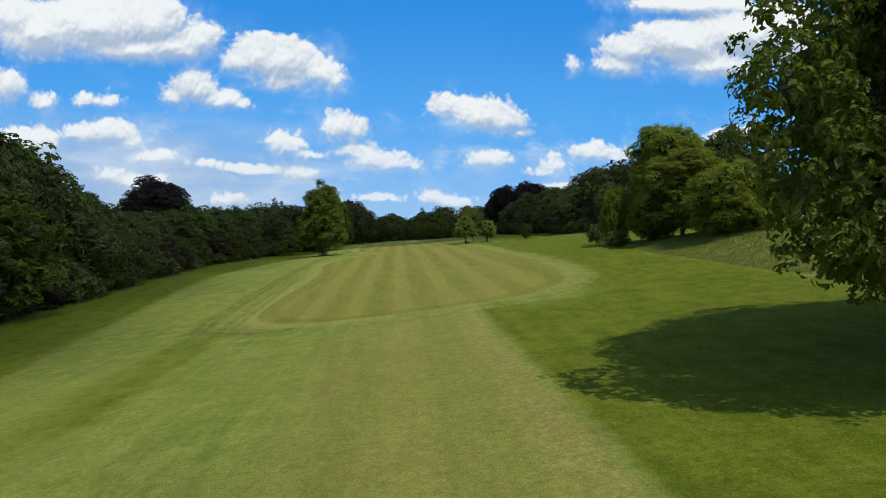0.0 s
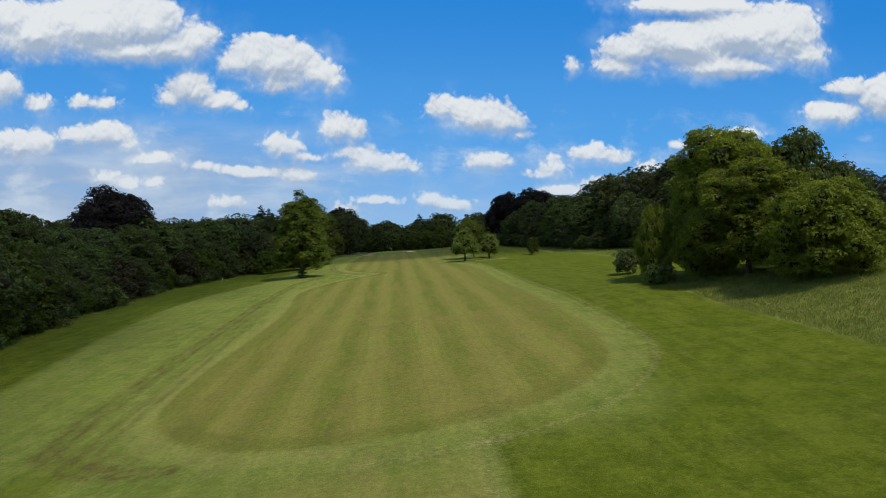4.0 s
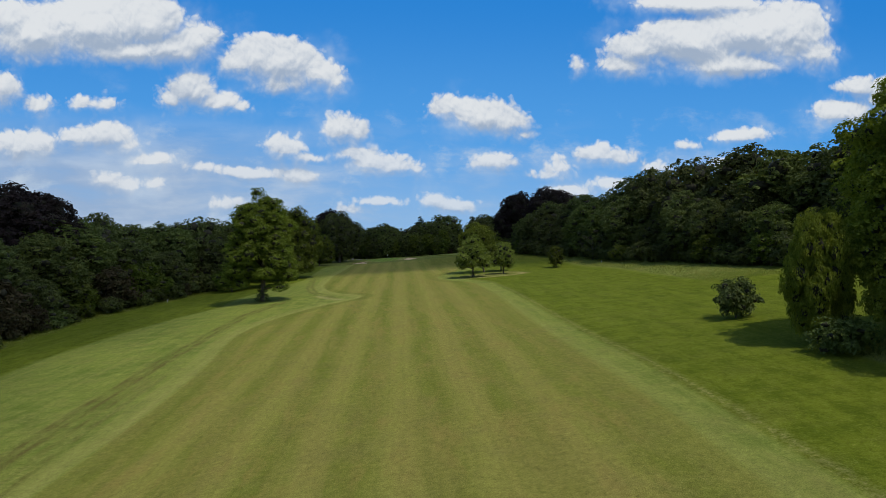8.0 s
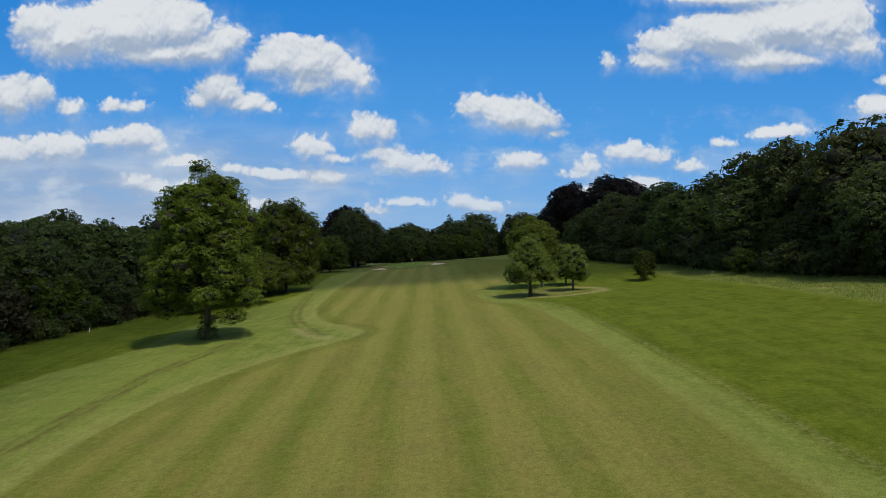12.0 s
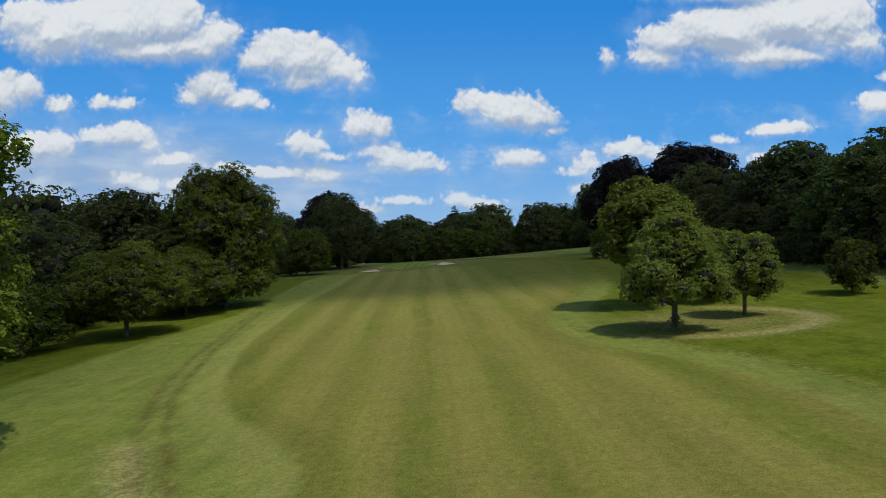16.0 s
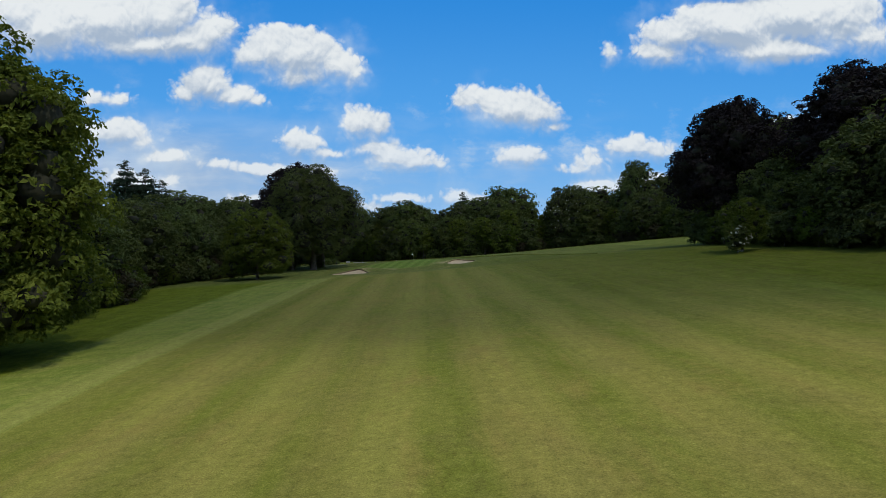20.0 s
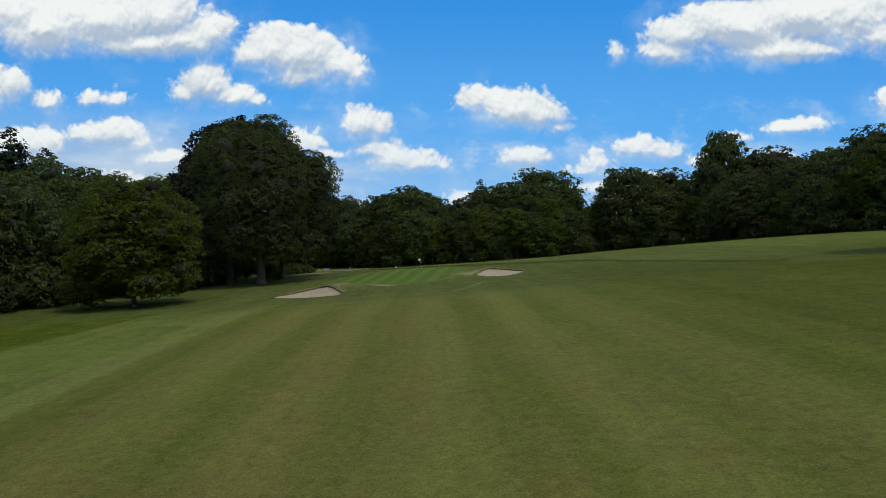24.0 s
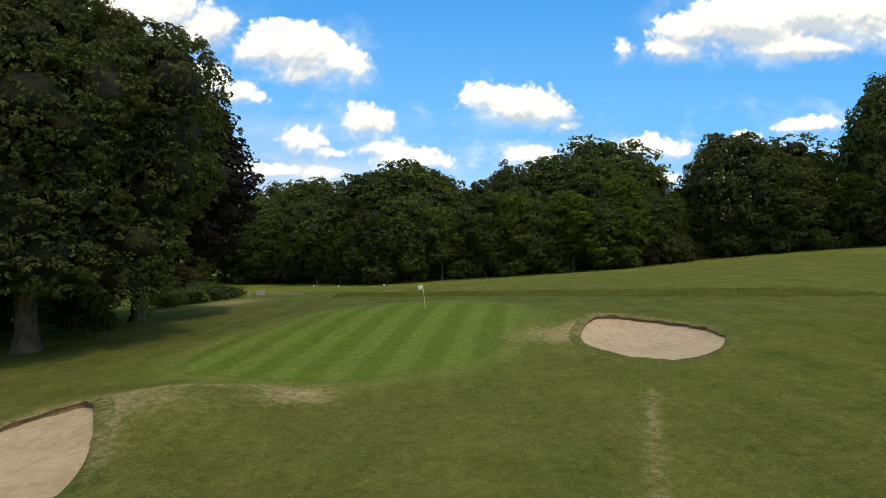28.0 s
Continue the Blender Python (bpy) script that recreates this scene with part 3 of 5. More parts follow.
def build_ground():
    xs = steps((-3600, -600, 300), (-600, -140, 40), (-140, -70, 3.5), (-70, -34, 1.2), (-34, -24, 0.6), (-24, -11, 0.3), (-11, 8, 0.6), (8, 19, 0.3), (19, 34, 0.6), (34, 80, 1.2), (80, 150, 3.5), (150, 600, 40), (600, 3600, 300))
    ys = steps((-700, -60, 60), (-60, 10, 3), (10, 320, 0.8), (320, 450, 1.0), (450, 488, 0.3), (488, 505, 0.6), (505, 600, 1.5), (600, 760, 6), (760, 1300, 50), (1300, 4300, 300))
    X, Y = np.meshgrid(xs, ys)
    x, y = X.ravel(), Y.ravel()
    z = ground(x, y)
    nx, ny = len(xs), len(ys)
    i = (np.arange(ny - 1)[:, None] * nx + np.arange(nx - 1)[None, :]).ravel()
    quads = np.stack([i, i + 1, i + nx + 1, i + nx], 1).astype(np.int32)
    me = bpy.data.meshes.new("ground")
    me.vertices.add(len(x))
    me.vertices.foreach_set("co", np.stack([x, y, z], 1).astype(np.float32).ravel())
    me.loops.add(quads.size)
    me.loops.foreach_set("vertex_index", quads.ravel())
    me.polygons.add(len(quads))
    me.polygons.foreach_set("loop_start", np.arange(len(quads), dtype=np.int32) * 4)
    me.polygons.foreach_set("use_smooth", np.ones(len(quads), bool))
    me.materials.append(TURF)
    me.update(calc_edges=True)

    def store(name, v):
        a = me.attributes.new(name, "FLOAT", "POINT")
        a.data.foreach_set("value", np.clip(v, 0, 1).astype(np.float32))

    f = inside_by(FAIR_LOOP, x, y)
    g = inside_by(GREEN_LOOP, x, y)
    tee_path = sstep(-9, -3, x) * (1 - sstep(8.6, 9.4, x)) * (1 - sstep(66, 78, y))
    edge = -f
    far_part = sstep(430, 446, y)
    # darker, browner green over the right side of the far fairway
    darker_east = sstep(6, 26, x) * sstep(315, 375, y) * (1 - sstep(470, 490, y))
    store("fairway", np.maximum(sstep(-0.2, 0.2, f), 0.75 * tee_path) * (1 - far_part) * (1 - 0.75 * darker_east) + 0.32 * far_part * (1 - 0.7 * darker_east) * (1 - sstep(462, 500, y - 0.3 * x)) * sstep(-34, -24, x) * (1 - sstep(36, 52, x)))
    store("collar", (np.exp(-((edge - 0.7) / 0.55) ** 2) * np.where(x < 0, 0.6, 0.45 * (1 - sstep(230, 276, y))) + sstep(0.1, 0.5, edge) * (1 - sstep(2.9, 3.4, edge)) * np.where(x < 0, 0.72, 0.22 * (1 - 0.8 * sstep(276, 300, y))) + 0.8 * np.exp(-((g + 1.2) / 0.9) ** 2)) * (1 - 0.8 * far_part * (g < -4)) + 0.3 * tee_path)
    lines = np.exp(-((edge - 4.6) / 0.7) ** 2) * np.where(x < 0, 0.15, 0.34 - 0.2 * sstep(270, 300, y)) * (1 - far_part)
    lines = lines + (0.10 * np.exp(-((x - 8.7) / 0.5) ** 2) + 0.20 * np.exp(-((x - 7.6 - 3.5 * sstep(50, 90, y)) / 1.7) ** 2)) * (1 - sstep(74, 92, y))
    ring = np.hypot((x - 35) / 14, (y - 284) / 13)
    lines = lines + 0.6 * np.exp(-((ring - 0.85) / 0.14) ** 2) * sstep(-10, 4, (x - 35) - 0.6 * (y - 284)) + 0.42 * (1 - sstep(0.35, 0.95, ring)) + 0.5 * np.exp(-((line_gap([(-15, 254), (-12, 247), (-8, 242)], x, y)) / 1.6) ** 2)
    for loop, back in ((WEST_LOOP, (-15, 468)), (EAST_LOOP, (8.2, 481.5))):
        d = -inside_by(loop, x, y)
        lines = lines + np.exp(-((d - 0.5) / 0.6) ** 2) * np.where(y > loop[:, 1].mean(), 0.45, 0.12) + 0.75 * np.exp(-((x - back[0]) / 3.6) ** 2 - ((y - back[1]) / 2.6) ** 2)
    lines = lines + 0.95 * np.exp(-((x + 7) / 2.0) ** 2 - ((y - 470) / 1.6) ** 2) + 0.58 * np.exp(-(line_gap([(9.6, 467.1), (7.8, 461.9), (5.9, 456.2), (3.2, 448.3)], x, y) / 0.36) ** 2)
    lines = lines + 0.7 * np.exp(-((x + 28) / 5) ** 2 - ((y - 528) / 9) ** 2)
    lines = lines + 0.5 * np.exp(-(line_gap([(-16, 469), (-12.5, 471), (-9.5, 471.8), (-7, 470.5)], x, y) / 0.7) ** 2) + 0.45 * np.exp(-(line_gap([(7.6, 479), (8.6, 482), (9.6, 483.5)], x, y) / 0.6) ** 2)
    store("dry", lines)
    ruts = 0 * x
    for line, strong in ((RUT_OUTER, 1.0), (RUT_INNER, 0.55), (RUT_NORTH, 0.8)):
        d = line_gap(line, x, y)
        ruts = ruts + strong * (np.exp(-((d - 0.8) / 0.42) ** 2) + 0.3 * np.exp(-(d / 1.5) ** 2))
    # ruts, plus the darker brown tone on the far fairway's right side
    store("track", ruts * 1.1 + 0.45 * darker_east * (1 - sstep(440, 460, y)) + 0.35 * np.exp(-((x + 6 + 0.08 * (y - 60)) / 0.9) ** 2) * sstep(34, 40, y) * (1 - sstep(64, 70, y)))
    store("rim", sstep(-0.1, 0.3, f) * (1 - sstep(2.2, 3.6, f)) * np.where(x < 0, 1.0, 0.8) * (1 - far_part))
    west_rough = np.interp(y, [0, 66, 90, 116, 150, 190, 215, 232, 246, 270, 300, 330, 420, 450, 520], [-34, -39, -43, -46, -50, -53, -50, -45, -38, -40, -36, -30, -34, -30, -40])
    rough_side = 1 - sstep(-0.8, 0.8, x - west_rough)
    east_rough = sstep(0.5, 2.5, edge) * sstep(20, 30, x) * (edge > 4) * (1 - sstep(455, 470, y)) + sstep(9.2, 10.5, x) * (1 - sstep(70, 84, y + 0.15 * (x - 20))) 
    # long rough grass, plus the darker green on the far fairway's right side
    store("lush", np.maximum(1.0 * rough_side, np.clip(east_rough, 0, 1)) * (1 - far_part * 0.4) + 0.95 * darker_east + 0.75 * np.exp(-((x + 23.5 + 0.03 * (y - 60)) / 3.2) ** 4) * sstep(34, 46, y) * (1 - sstep(80, 90, y)))
    store("cool", (0.8 - 0.35 * darker_east) * far_part * (np.abs(x) < 70) * (1 - sstep(540, 560, y)))
    store("green", np.maximum(sstep(-0.25, 0.25, g), 0.4 * sstep(-6.5, -0.8, g) * sstep(466, 474, y)))
    bank = sstep(-0.4, 0.5, x - bank_edge(y)) * (1 - sstep(132, 146, y)) + sstep(66, 70, x) * sstep(200, 225, y) * (1 - sstep(345, 370, y))
    beyond = (y - np.interp(x, FRINGE_X, FRINGE_Y))
    store("tall", np.maximum(np.clip(bank, 0, 1), 0.55 * sstep(0, 0.8, beyond) * sstep(-20, -8, x) * sstep(420, 440, y)))
    tagged(new("ground", me), "sloping golf course turf in mown stripes and rough", "grass", "", "structure")


build_ground()
back = mesh_from("far_sky", [(-4200, 0, -300), (4200, 0, -300), (4200, 0, 2600), (-4200, 0, 2600)], [(0, 1, 2, 3)], FAR_SKY)
backdrop = tagged(new("backdrop", back), "blue summer sky with scattered white cumulus clouds", "sky", "", "structure")
backdrop.location = (0, 4300, 0)


def bunker(loop, low, label):
    """A hollow of raked sand under a broken turf lip."""
    c = loop.mean(0)
    V, Fc, n = [], [], len(loop)
    for k, s in enumerate((1.04, 0.93, 0.8, 0.62, 0.42, 0.2)):
        for i, p in enumerate(loop):
            q = c + (p - c) * s
            depth = 0.10 + 0.5 * max(0.0, 1 - s) ** 0.6
            tilt = np.dot(p - c, low) / 8
            V.append((q[0], q[1], float(land(np.array([q[0]]), np.array([q[1]]))[0]) - depth - 0.16 * tilt * s + 0.04 * math.sin(i * 1.7 + k)))
    for k in range(5):
        for i in range(n):
            j = (i + 1) % n
            Fc.append((k * n + i, k * n + j, (k + 1) * n + j, (k + 1) * n + i))
    Fc.append(tuple(range(5 * n, 6 * n)))
    root = thing("bunker", label, "bunker", "bunkers by the green")
    part("sand", mesh_from("sand", V, Fc, SAND), root, "pale raked sand")
    # the rounded turf rim, and the broken earth under it
    fine = smooth_loop(loop[::3], 10)
    way = np.roll(fine, -1, 0) - np.roll(fine, 1, 0)
    out = np.stack([way[:, 1], -way[:, 0]], 1) / np.linalg.norm(way, axis=1)[:, None]
    out *= np.sign(np.sum(out * (fine - c), 1).mean())
    n = len(fine)
    rough = np.array([noise.fractal((p[0] * 0.9, p[1] * 0.9, 5), 1.0, 2.0, 3) for p in fine])
    fine = fine + out * (0.10 * rough)[:, None]

    def ring(name, profile, mat, label=""):
        V = []
        for s, dz, shake in profile:
            q = fine + out * s
            V += [(x, y, z + dz + shake * r) for x, y, z, r in zip(q[:, 0], q[:, 1], land(q[:, 0], q[:, 1]), rough)]
        Fc = [(k * n + i, k * n + (i + 1) % n, (k + 1) * n + (i + 1) % n, (k + 1) * n + i) for k in range(len(profile) - 1) for i in range(n)]
        me = mesh_from(name, V, Fc, mat)
        back = np.tile(0.12 + 0.38 * sstep(-2, 3, fine[:, 1] - c[1]), len(profile))
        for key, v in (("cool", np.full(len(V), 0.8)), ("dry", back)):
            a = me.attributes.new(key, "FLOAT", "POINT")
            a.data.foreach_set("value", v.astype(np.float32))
        part(name, me, root, label)

    ring("turf_lip", [(0.9, -0.04, 0), (0.6, 0.02, 0.0), (0.25, 0.06, 0.05), (0.02, 0.05, 0.10), (-0.09, -0.02, 0.12)], TURF, "rounded turf edge")
    ring("earth_face", [(-0.07, -0.02, 0.12), (0.03, -0.10, 0.14), (0.0, -0.3, 0.0), (-0.12, -0.6, 0)], SOIL, "bare brown earth under the turf")
    return root


bunker(WEST_LOOP, np.array((0.5, 1.0)), "pale sand bunker below a grassy mound with worn lip")
bunker(EAST_LOOP, np.array((0.0, 1.0)), "oval pale sand bunker with eroded turf lip beside green")


# ---- trees ----
def leaf_cloud(rng, lobes, count, size, up=0.22, cluster=15, shell=0.74, inner=0.16):
    """Leaves in rounded sprays over the outside of a crown of boughs, with some inside."""
    L = np.array(lobes, float)
    area = (L[:, 3] * L[:, 4] + L[:, 4] * L[:, 5] + L[:, 3] * L[:, 5])
    want, spots, ways = max(count // cluster, 1), [], []
    while sum(len(s) for s in spots) < want:
        m = want * 2
        pick = rng.choice(len(L), m, p=area / area.sum())
        way = rng.normal(size=(m, 3))
        way[:, 2] += 0.15
        way /= np.linalg.norm(way, axis=1)[:, None]
        rad = shell + (1.08 - shell) * np.sqrt(rng.random(m))
        deep = rng.random(m) < inner
        rad[deep] = 0.3 + 0.5 * rng.random(deep.sum())
        C = L[pick, :3] + way * rad[:, None] * L[pick, 3:]
        keep = C[:, 2] > 0.05
        for j in range(len(L)):
            d = np.linalg.norm((C - L[j, :3]) / L[j, 3:], axis=1)
            keep &= ~((pick != j) & (d < 0.70) & ~deep)
        spots.append(C[keep])
        ways.append((way / L[pick, 3:])[keep])
    C, W = np.concatenate(spots)[:want], np.concatenate(ways)[:want]
    W /= np.linalg.norm(W, axis=1)[:, None]
    # each spray is a small dome that faces outwards and up
    A = 0.75 * W + np.array((0, 0, 0.35 + up)) + rng.normal(size=W.shape) * 0.25
    A /= np.linalg.norm(A, axis=1)[:, None]
    R = size * cluster ** 0.5 * 0.62 * (0.55 + 0.9 * rng.random(len(C)))
    C, A, R = np.repeat(C, cluster, 0), np.repeat(A, cluster, 0), np.repeat(R, cluster)
    n = len(C)
    D = 1.15 * A + rng.normal(size=(n, 3))
    D /= np.linalg.norm(D, axis=1)[:, None]
    C = C + D * (R * (0.7 + 0.4 * rng.random(n)))[:, None] * np.array((1.0, 1.0, 0.62))
    C[:, 2] = np.maximum(C[:, 2], 0.04)
    N = D + np.array((0, 0, up)) + rng.normal(size=(n, 3)) * 0.34
    N /= np.linalg.norm(N, axis=1)[:, None]
    T = np.cross(N, rng.normal(size=(n, 3)))
    T /= np.linalg.norm(T, axis=1)[:, None] + 1e-9
    B = np.cross(N, T)
    s = size * (0.55 + 0.8 * rng.random(n))[:, None]
    fold = N * s * 0.22
    return np.stack([C - T * s * 0.75, C - B * s * 0.42 + fold, C + T * s * 0.75, C + B * s * 0.42 + fold], 1)


def crown_lobes(rng, h, r, base, n, shape="round", taper=1.7, lump=1.0, flat=0.85):
    """Boughs of a crown: one core and many smaller masses round it."""
    mid, half = (h + base) / 2, (h - base) / 2
    out = [(0, 0, mid, r * 0.62, r * 0.62, half * 0.84)]
    low = {"round": 0.80, "egg": 0.86, "bell": 0.97, "cone": 0.97}[shape]
    for k in range(n):
        f = (k + 0.5) / n
        cz = 1 - (1 + low) * f
        a = k * 2.39996 + rng.random() * 0.7
        ring = math.sqrt(max(0, 1 - cz * cz))
        if shape == "egg":
            ring = math.sqrt(max(0, 1 - cz * cz)) * (1 - 0.38 * cz if cz > 0 else 1)
        if shape == "bell":
            ring = math.sqrt(max(0, 1 - cz * cz)) if cz > 0.1 else 1 - 0.22 * cz * cz
        if shape == "cone":
            ring = (1 - 0.85 * ((cz + 1) / 2) ** taper) * (1 if cz > -0.8 else 0.8)
        s = rng.uniform(0.24, 0.42) * lump * (1 if shape != "cone" else 0.55 + 0.45 * ring)
        d = rng.uniform(0.62, 0.90)
        out.append((math.cos(a) * ring * r * d, math.sin(a) * ring * r * d, mid + cz * half * d * 1.08,
                    r * s, r * s, min(r, half) * s * rng.uniform(0.8, 1.15) * flat))
    return out


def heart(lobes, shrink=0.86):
    """Closed, uneven masses of inner foliage under the leaves, darkened in colour as if shaded."""
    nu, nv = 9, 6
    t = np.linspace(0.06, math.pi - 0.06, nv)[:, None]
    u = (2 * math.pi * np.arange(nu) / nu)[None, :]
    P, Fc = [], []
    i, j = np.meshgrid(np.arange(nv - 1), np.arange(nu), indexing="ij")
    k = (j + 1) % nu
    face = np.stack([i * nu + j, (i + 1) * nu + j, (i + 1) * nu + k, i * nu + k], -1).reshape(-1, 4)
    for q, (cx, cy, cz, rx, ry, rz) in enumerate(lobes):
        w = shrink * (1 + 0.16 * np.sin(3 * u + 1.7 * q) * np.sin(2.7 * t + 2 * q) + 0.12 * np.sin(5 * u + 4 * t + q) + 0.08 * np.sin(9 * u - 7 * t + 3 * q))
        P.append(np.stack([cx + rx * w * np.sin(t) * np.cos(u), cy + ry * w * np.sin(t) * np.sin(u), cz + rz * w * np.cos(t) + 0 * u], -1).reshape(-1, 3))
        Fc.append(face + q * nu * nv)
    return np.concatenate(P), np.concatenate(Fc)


def build_tree(name, label, category, seed, h, r, base, leaves, size, mat, boughs=16, shape="round", stems=1, girth=None, extra=None, limbs=5, up=0.36, inner=0.08, core=0.80, taper=1.7, shell=0.84, above=0.0, lump=1.0, flat=0.85, spray=16):
    """A tree at the origin: trunk, limbs and leafy crown."""
    rng = np.random.default_rng(seed)
    root = thing(name, label, category)
    lobes = crown_lobes(rng, h, r, base, boughs, shape, taper, lump, flat) + list(extra or [])
    g = girth or h * 0.022
    for s in range(stems):
        lean = 0 if stems == 1 else 0.16 * h * base / h
        a0 = s * 2 * math.pi / stems + 0.6
        lx, ly = math.cos(a0) * lean, math.sin(a0) * lean
        gg = g / (1 if stems == 1 else 1.5)
        pts = [(lx * 0.1, ly * 0.1, -0.4), (lx * 0.15, ly * 0.15, 0.15), (lx * 0.4, ly * 0.4, base * 0.5 + 0.3), (lx, ly, base + (h - base) * 0.25), (lx * 1.6 + rng.normal() * 0.3, ly * 1.6, base + (h - base) * 0.55), (lx * 1.8, ly * 1.8, h * 0.86)]
        V, Fc = tube(pts, [gg * 1.9, gg * 1.35, gg, gg * 0.75, gg * 0.42, gg * 0.1], 10)
        part("trunk", mesh_from("trunk", V, Fc, BARK), root)
    order = sorted(lobes[1:], key=lambda q: q[2])
    for k in range(min(limbs, len(order))):
        q = order[(k * len(order)) // max(limbs, 1)]
        z0 = max(base * 0.8, min(q[2] * 0.75, h * 0.6))
        pts = [(0, 0, z0), (q[0] * 0.35, q[1] * 0.35, z0 + (q[2] - z0) * 0.55), (q[0] * 0.8, q[1] * 0.8, q[2] - q[5] * 0.1), (q[0] * 1.1, q[1] * 1.1, q[2] + q[5] * 0.1)]
        V, Fc = tube(pts, [g * 0.5, g * 0.36, g * 0.2, g * 0.06], 6)
        part("limb", mesh_from("limb", V, Fc, BARK), root)
    lobes = [q for q in lobes if q[2] > above * h]
    outer = leaf_cloud(rng, lobes, leaves, size, up, spray, inner=inner, shell=shell)
    shade = leaf_cloud(rng, [(a, b, c, u * 0.84, v * 0.84, w * 0.84) for a, b, c, u, v, w in lobes], leaves // 3, size * 1.5, 0.1, 5, shell=0.8, inner=0.15)
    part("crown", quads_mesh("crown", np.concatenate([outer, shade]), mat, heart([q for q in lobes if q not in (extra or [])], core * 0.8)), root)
    return root


def build_conifer(name, label, seed, h, r, tiers, leaves, mat, flat=0.16):
    """A cedar or spruce with tiers of flat boughs."""
    rng = np.random.default_rng(seed)
    root = thing(name, label, "tree")
    V, Fc = tube([(0, 0, -0.4), (0, 0, h * 0.5), (0, 0, h)], [h * 0.02, h * 0.012, 0.03], 8)
    part("trunk", mesh_from("trunk", V, Fc, BARK), root)
    lobes = []
    for k in range(tiers):
        f = k / (tiers - 1)
        z = h * (0.22 + 0.76 * f)
        rr = r * (1 - f) ** 0.7 + 0.35
        for b in range(5):
            a = b * 2 * math.pi / 5 + k * 0.9 + rng.random() * 0.5
            d = rr * rng.uniform(0.45, 0.75)
            lobes.append((math.cos(a) * d, math.sin(a) * d, z + rng.normal() * 0.3, rr * 0.42, rr * 0.42, max(rr * flat, 0.25)))
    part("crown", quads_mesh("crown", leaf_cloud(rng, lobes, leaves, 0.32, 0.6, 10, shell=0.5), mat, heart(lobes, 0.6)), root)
    return root


SEEDLINGS = {}


def plant(kind, x, y, tall=1.0, wide=None, turn=0.0, label="", group="", sink=0.0):
    """Set out a tree of a kind; the first of a kind is the built one, the rest are copies. tall and wide scale it."""
    root, used = SEEDLINGS[kind]
    wide = wide or tall
    m = pose(x, y, height(x, y) - sink, 0, 0, turn) @ Matrix.Diagonal((wide, wide, tall, 1))
    if used:
        s = root.scale
        ob = copy_thing(root, m @ Matrix.Diagonal((1 / s[0], 1 / s[1], 1 / s[2], 1)))
    else:
        ob = root
        ob.matrix_basis = m
        SEEDLINGS[kind] = (root, True)
        bpy.context.view_layer.update()
    if label or group:
        tagged(ob, label, "", group)
    return ob


def kind_of(key, root):
    SEEDLINGS[key] = (root, False)


# kinds of tree for the woods, 20 m tall
kind_of("oak", build_tree("oak_tree", "mature oak tree with dense mid-green crown", "tree", 11, 20, 8.0, 1.0, 12000, 0.38, LEAF_GREEN, 26, limbs=3, core=0.57, lump=0.9))
kind_of("ash", build_tree("ash_tree", "tall dark-green ash tree in woodland edge", "tree", 12, 20, 6.8, 1.0, 11000, 0.37, LEAF_DARK, 26, "egg", limbs=3, core=0.57, lump=0.9))
kind_of("beech", build_tree("beech_tree", "broad dark-green woodland beech tree", "tree", 13, 20, 8.6, 0.8, 12000, 0.38, LEAF_DARK, 28, limbs=3, core=0.57, lump=0.9))
kind_of("oak behind", build_tree("oak_tree", "tall oak tree within the wood", "tree", 51, 20, 7.6, 4.0, 4600, 0.48, LEAF_GREEN, 19, limbs=2, core=0.68, above=0.45))
kind_of("ash behind", build_tree("ash_tree", "tall dark ash tree within the wood", "tree", 52, 20, 6.6, 4.0, 4400, 0.47, LEAF_DARK, 19, "egg", limbs=2, core=0.68, above=0.45))
kind_of("beech behind", build_tree("beech_tree", "tall dark beech tree within the wood", "tree", 53, 20, 8.4, 4.0, 4600, 0.49, LEAF_DARK, 20, limbs=2, core=0.68, above=0.45))
kind_of("sycamore", build_tree("sycamore_tree", "domed sycamore tree with fresh green leaves", "tree", 14, 20, 8.2, 1.6, 60000, 0.23, LEAF_FRESH, 60, "round", core=0.66, lump=0.85, flat=0.62, up=0.6, spray=32))
kind_of("low sycamore", build_tree("sycamore_tree", "low broad sycamore tree with fresh green leaves", "tree", 24, 12, 7.4, 0.4, 44000, 0.23, LEAF_FRESH, 54, "round", core=0.66, lump=0.8, flat=0.7, up=0.5, spray=32))
kind_of("copper", build_tree("copper_beech_tree", "domed copper beech tree with dark purple leaves", "tree", 15, 20, 8.0, 2.6, 40000, 0.26, LEAF_COPPER, 44, core=0.72, lump=0.85))
kind_of("small", build_tree("field_maple_tree", "small mid-green woodland tree with low crown", "tree", 16, 12, 5.5, 0.3, 4200, 0.40, LEAF_MID, 18, "bell", limbs=2, core=0.57))
kind_of("birch", build_tree("birch_tree", "slender birch tree with thin grey-green crown", "tree", 17, 20, 4.6, 3.0, 5200, 0.38, LEAF_MID, 20, "egg", core=0.6, limbs=3))
kind_of("pole", build_tree("ash_tree", "slim ash tree with bare lower trunk at the wood's edge", "tree", 27, 20, 5.0, 4.0, 7000, 0.34, LEAF_OAK, 22, "egg", core=0.6, limbs=5, girth=0.2, lump=0.9))
kind_of("shrub", build_tree("shrub", "dense dark-green shrub at the wood's edge", "shrub", 18, 5, 3.0, 0.0, 1900, 0.30, LEAF_DARK, 10, "bell", limbs=1, girth=0.08, core=0.57))
kind_of("bramble", build_tree("bramble_bush", "low light-green bramble bush in long grass", "shrub", 19, 3, 2.6, 0.0, 1600, 0.25, LEAF_GREEN, 10, "bell", limbs=1, girth=0.05, core=0.57))
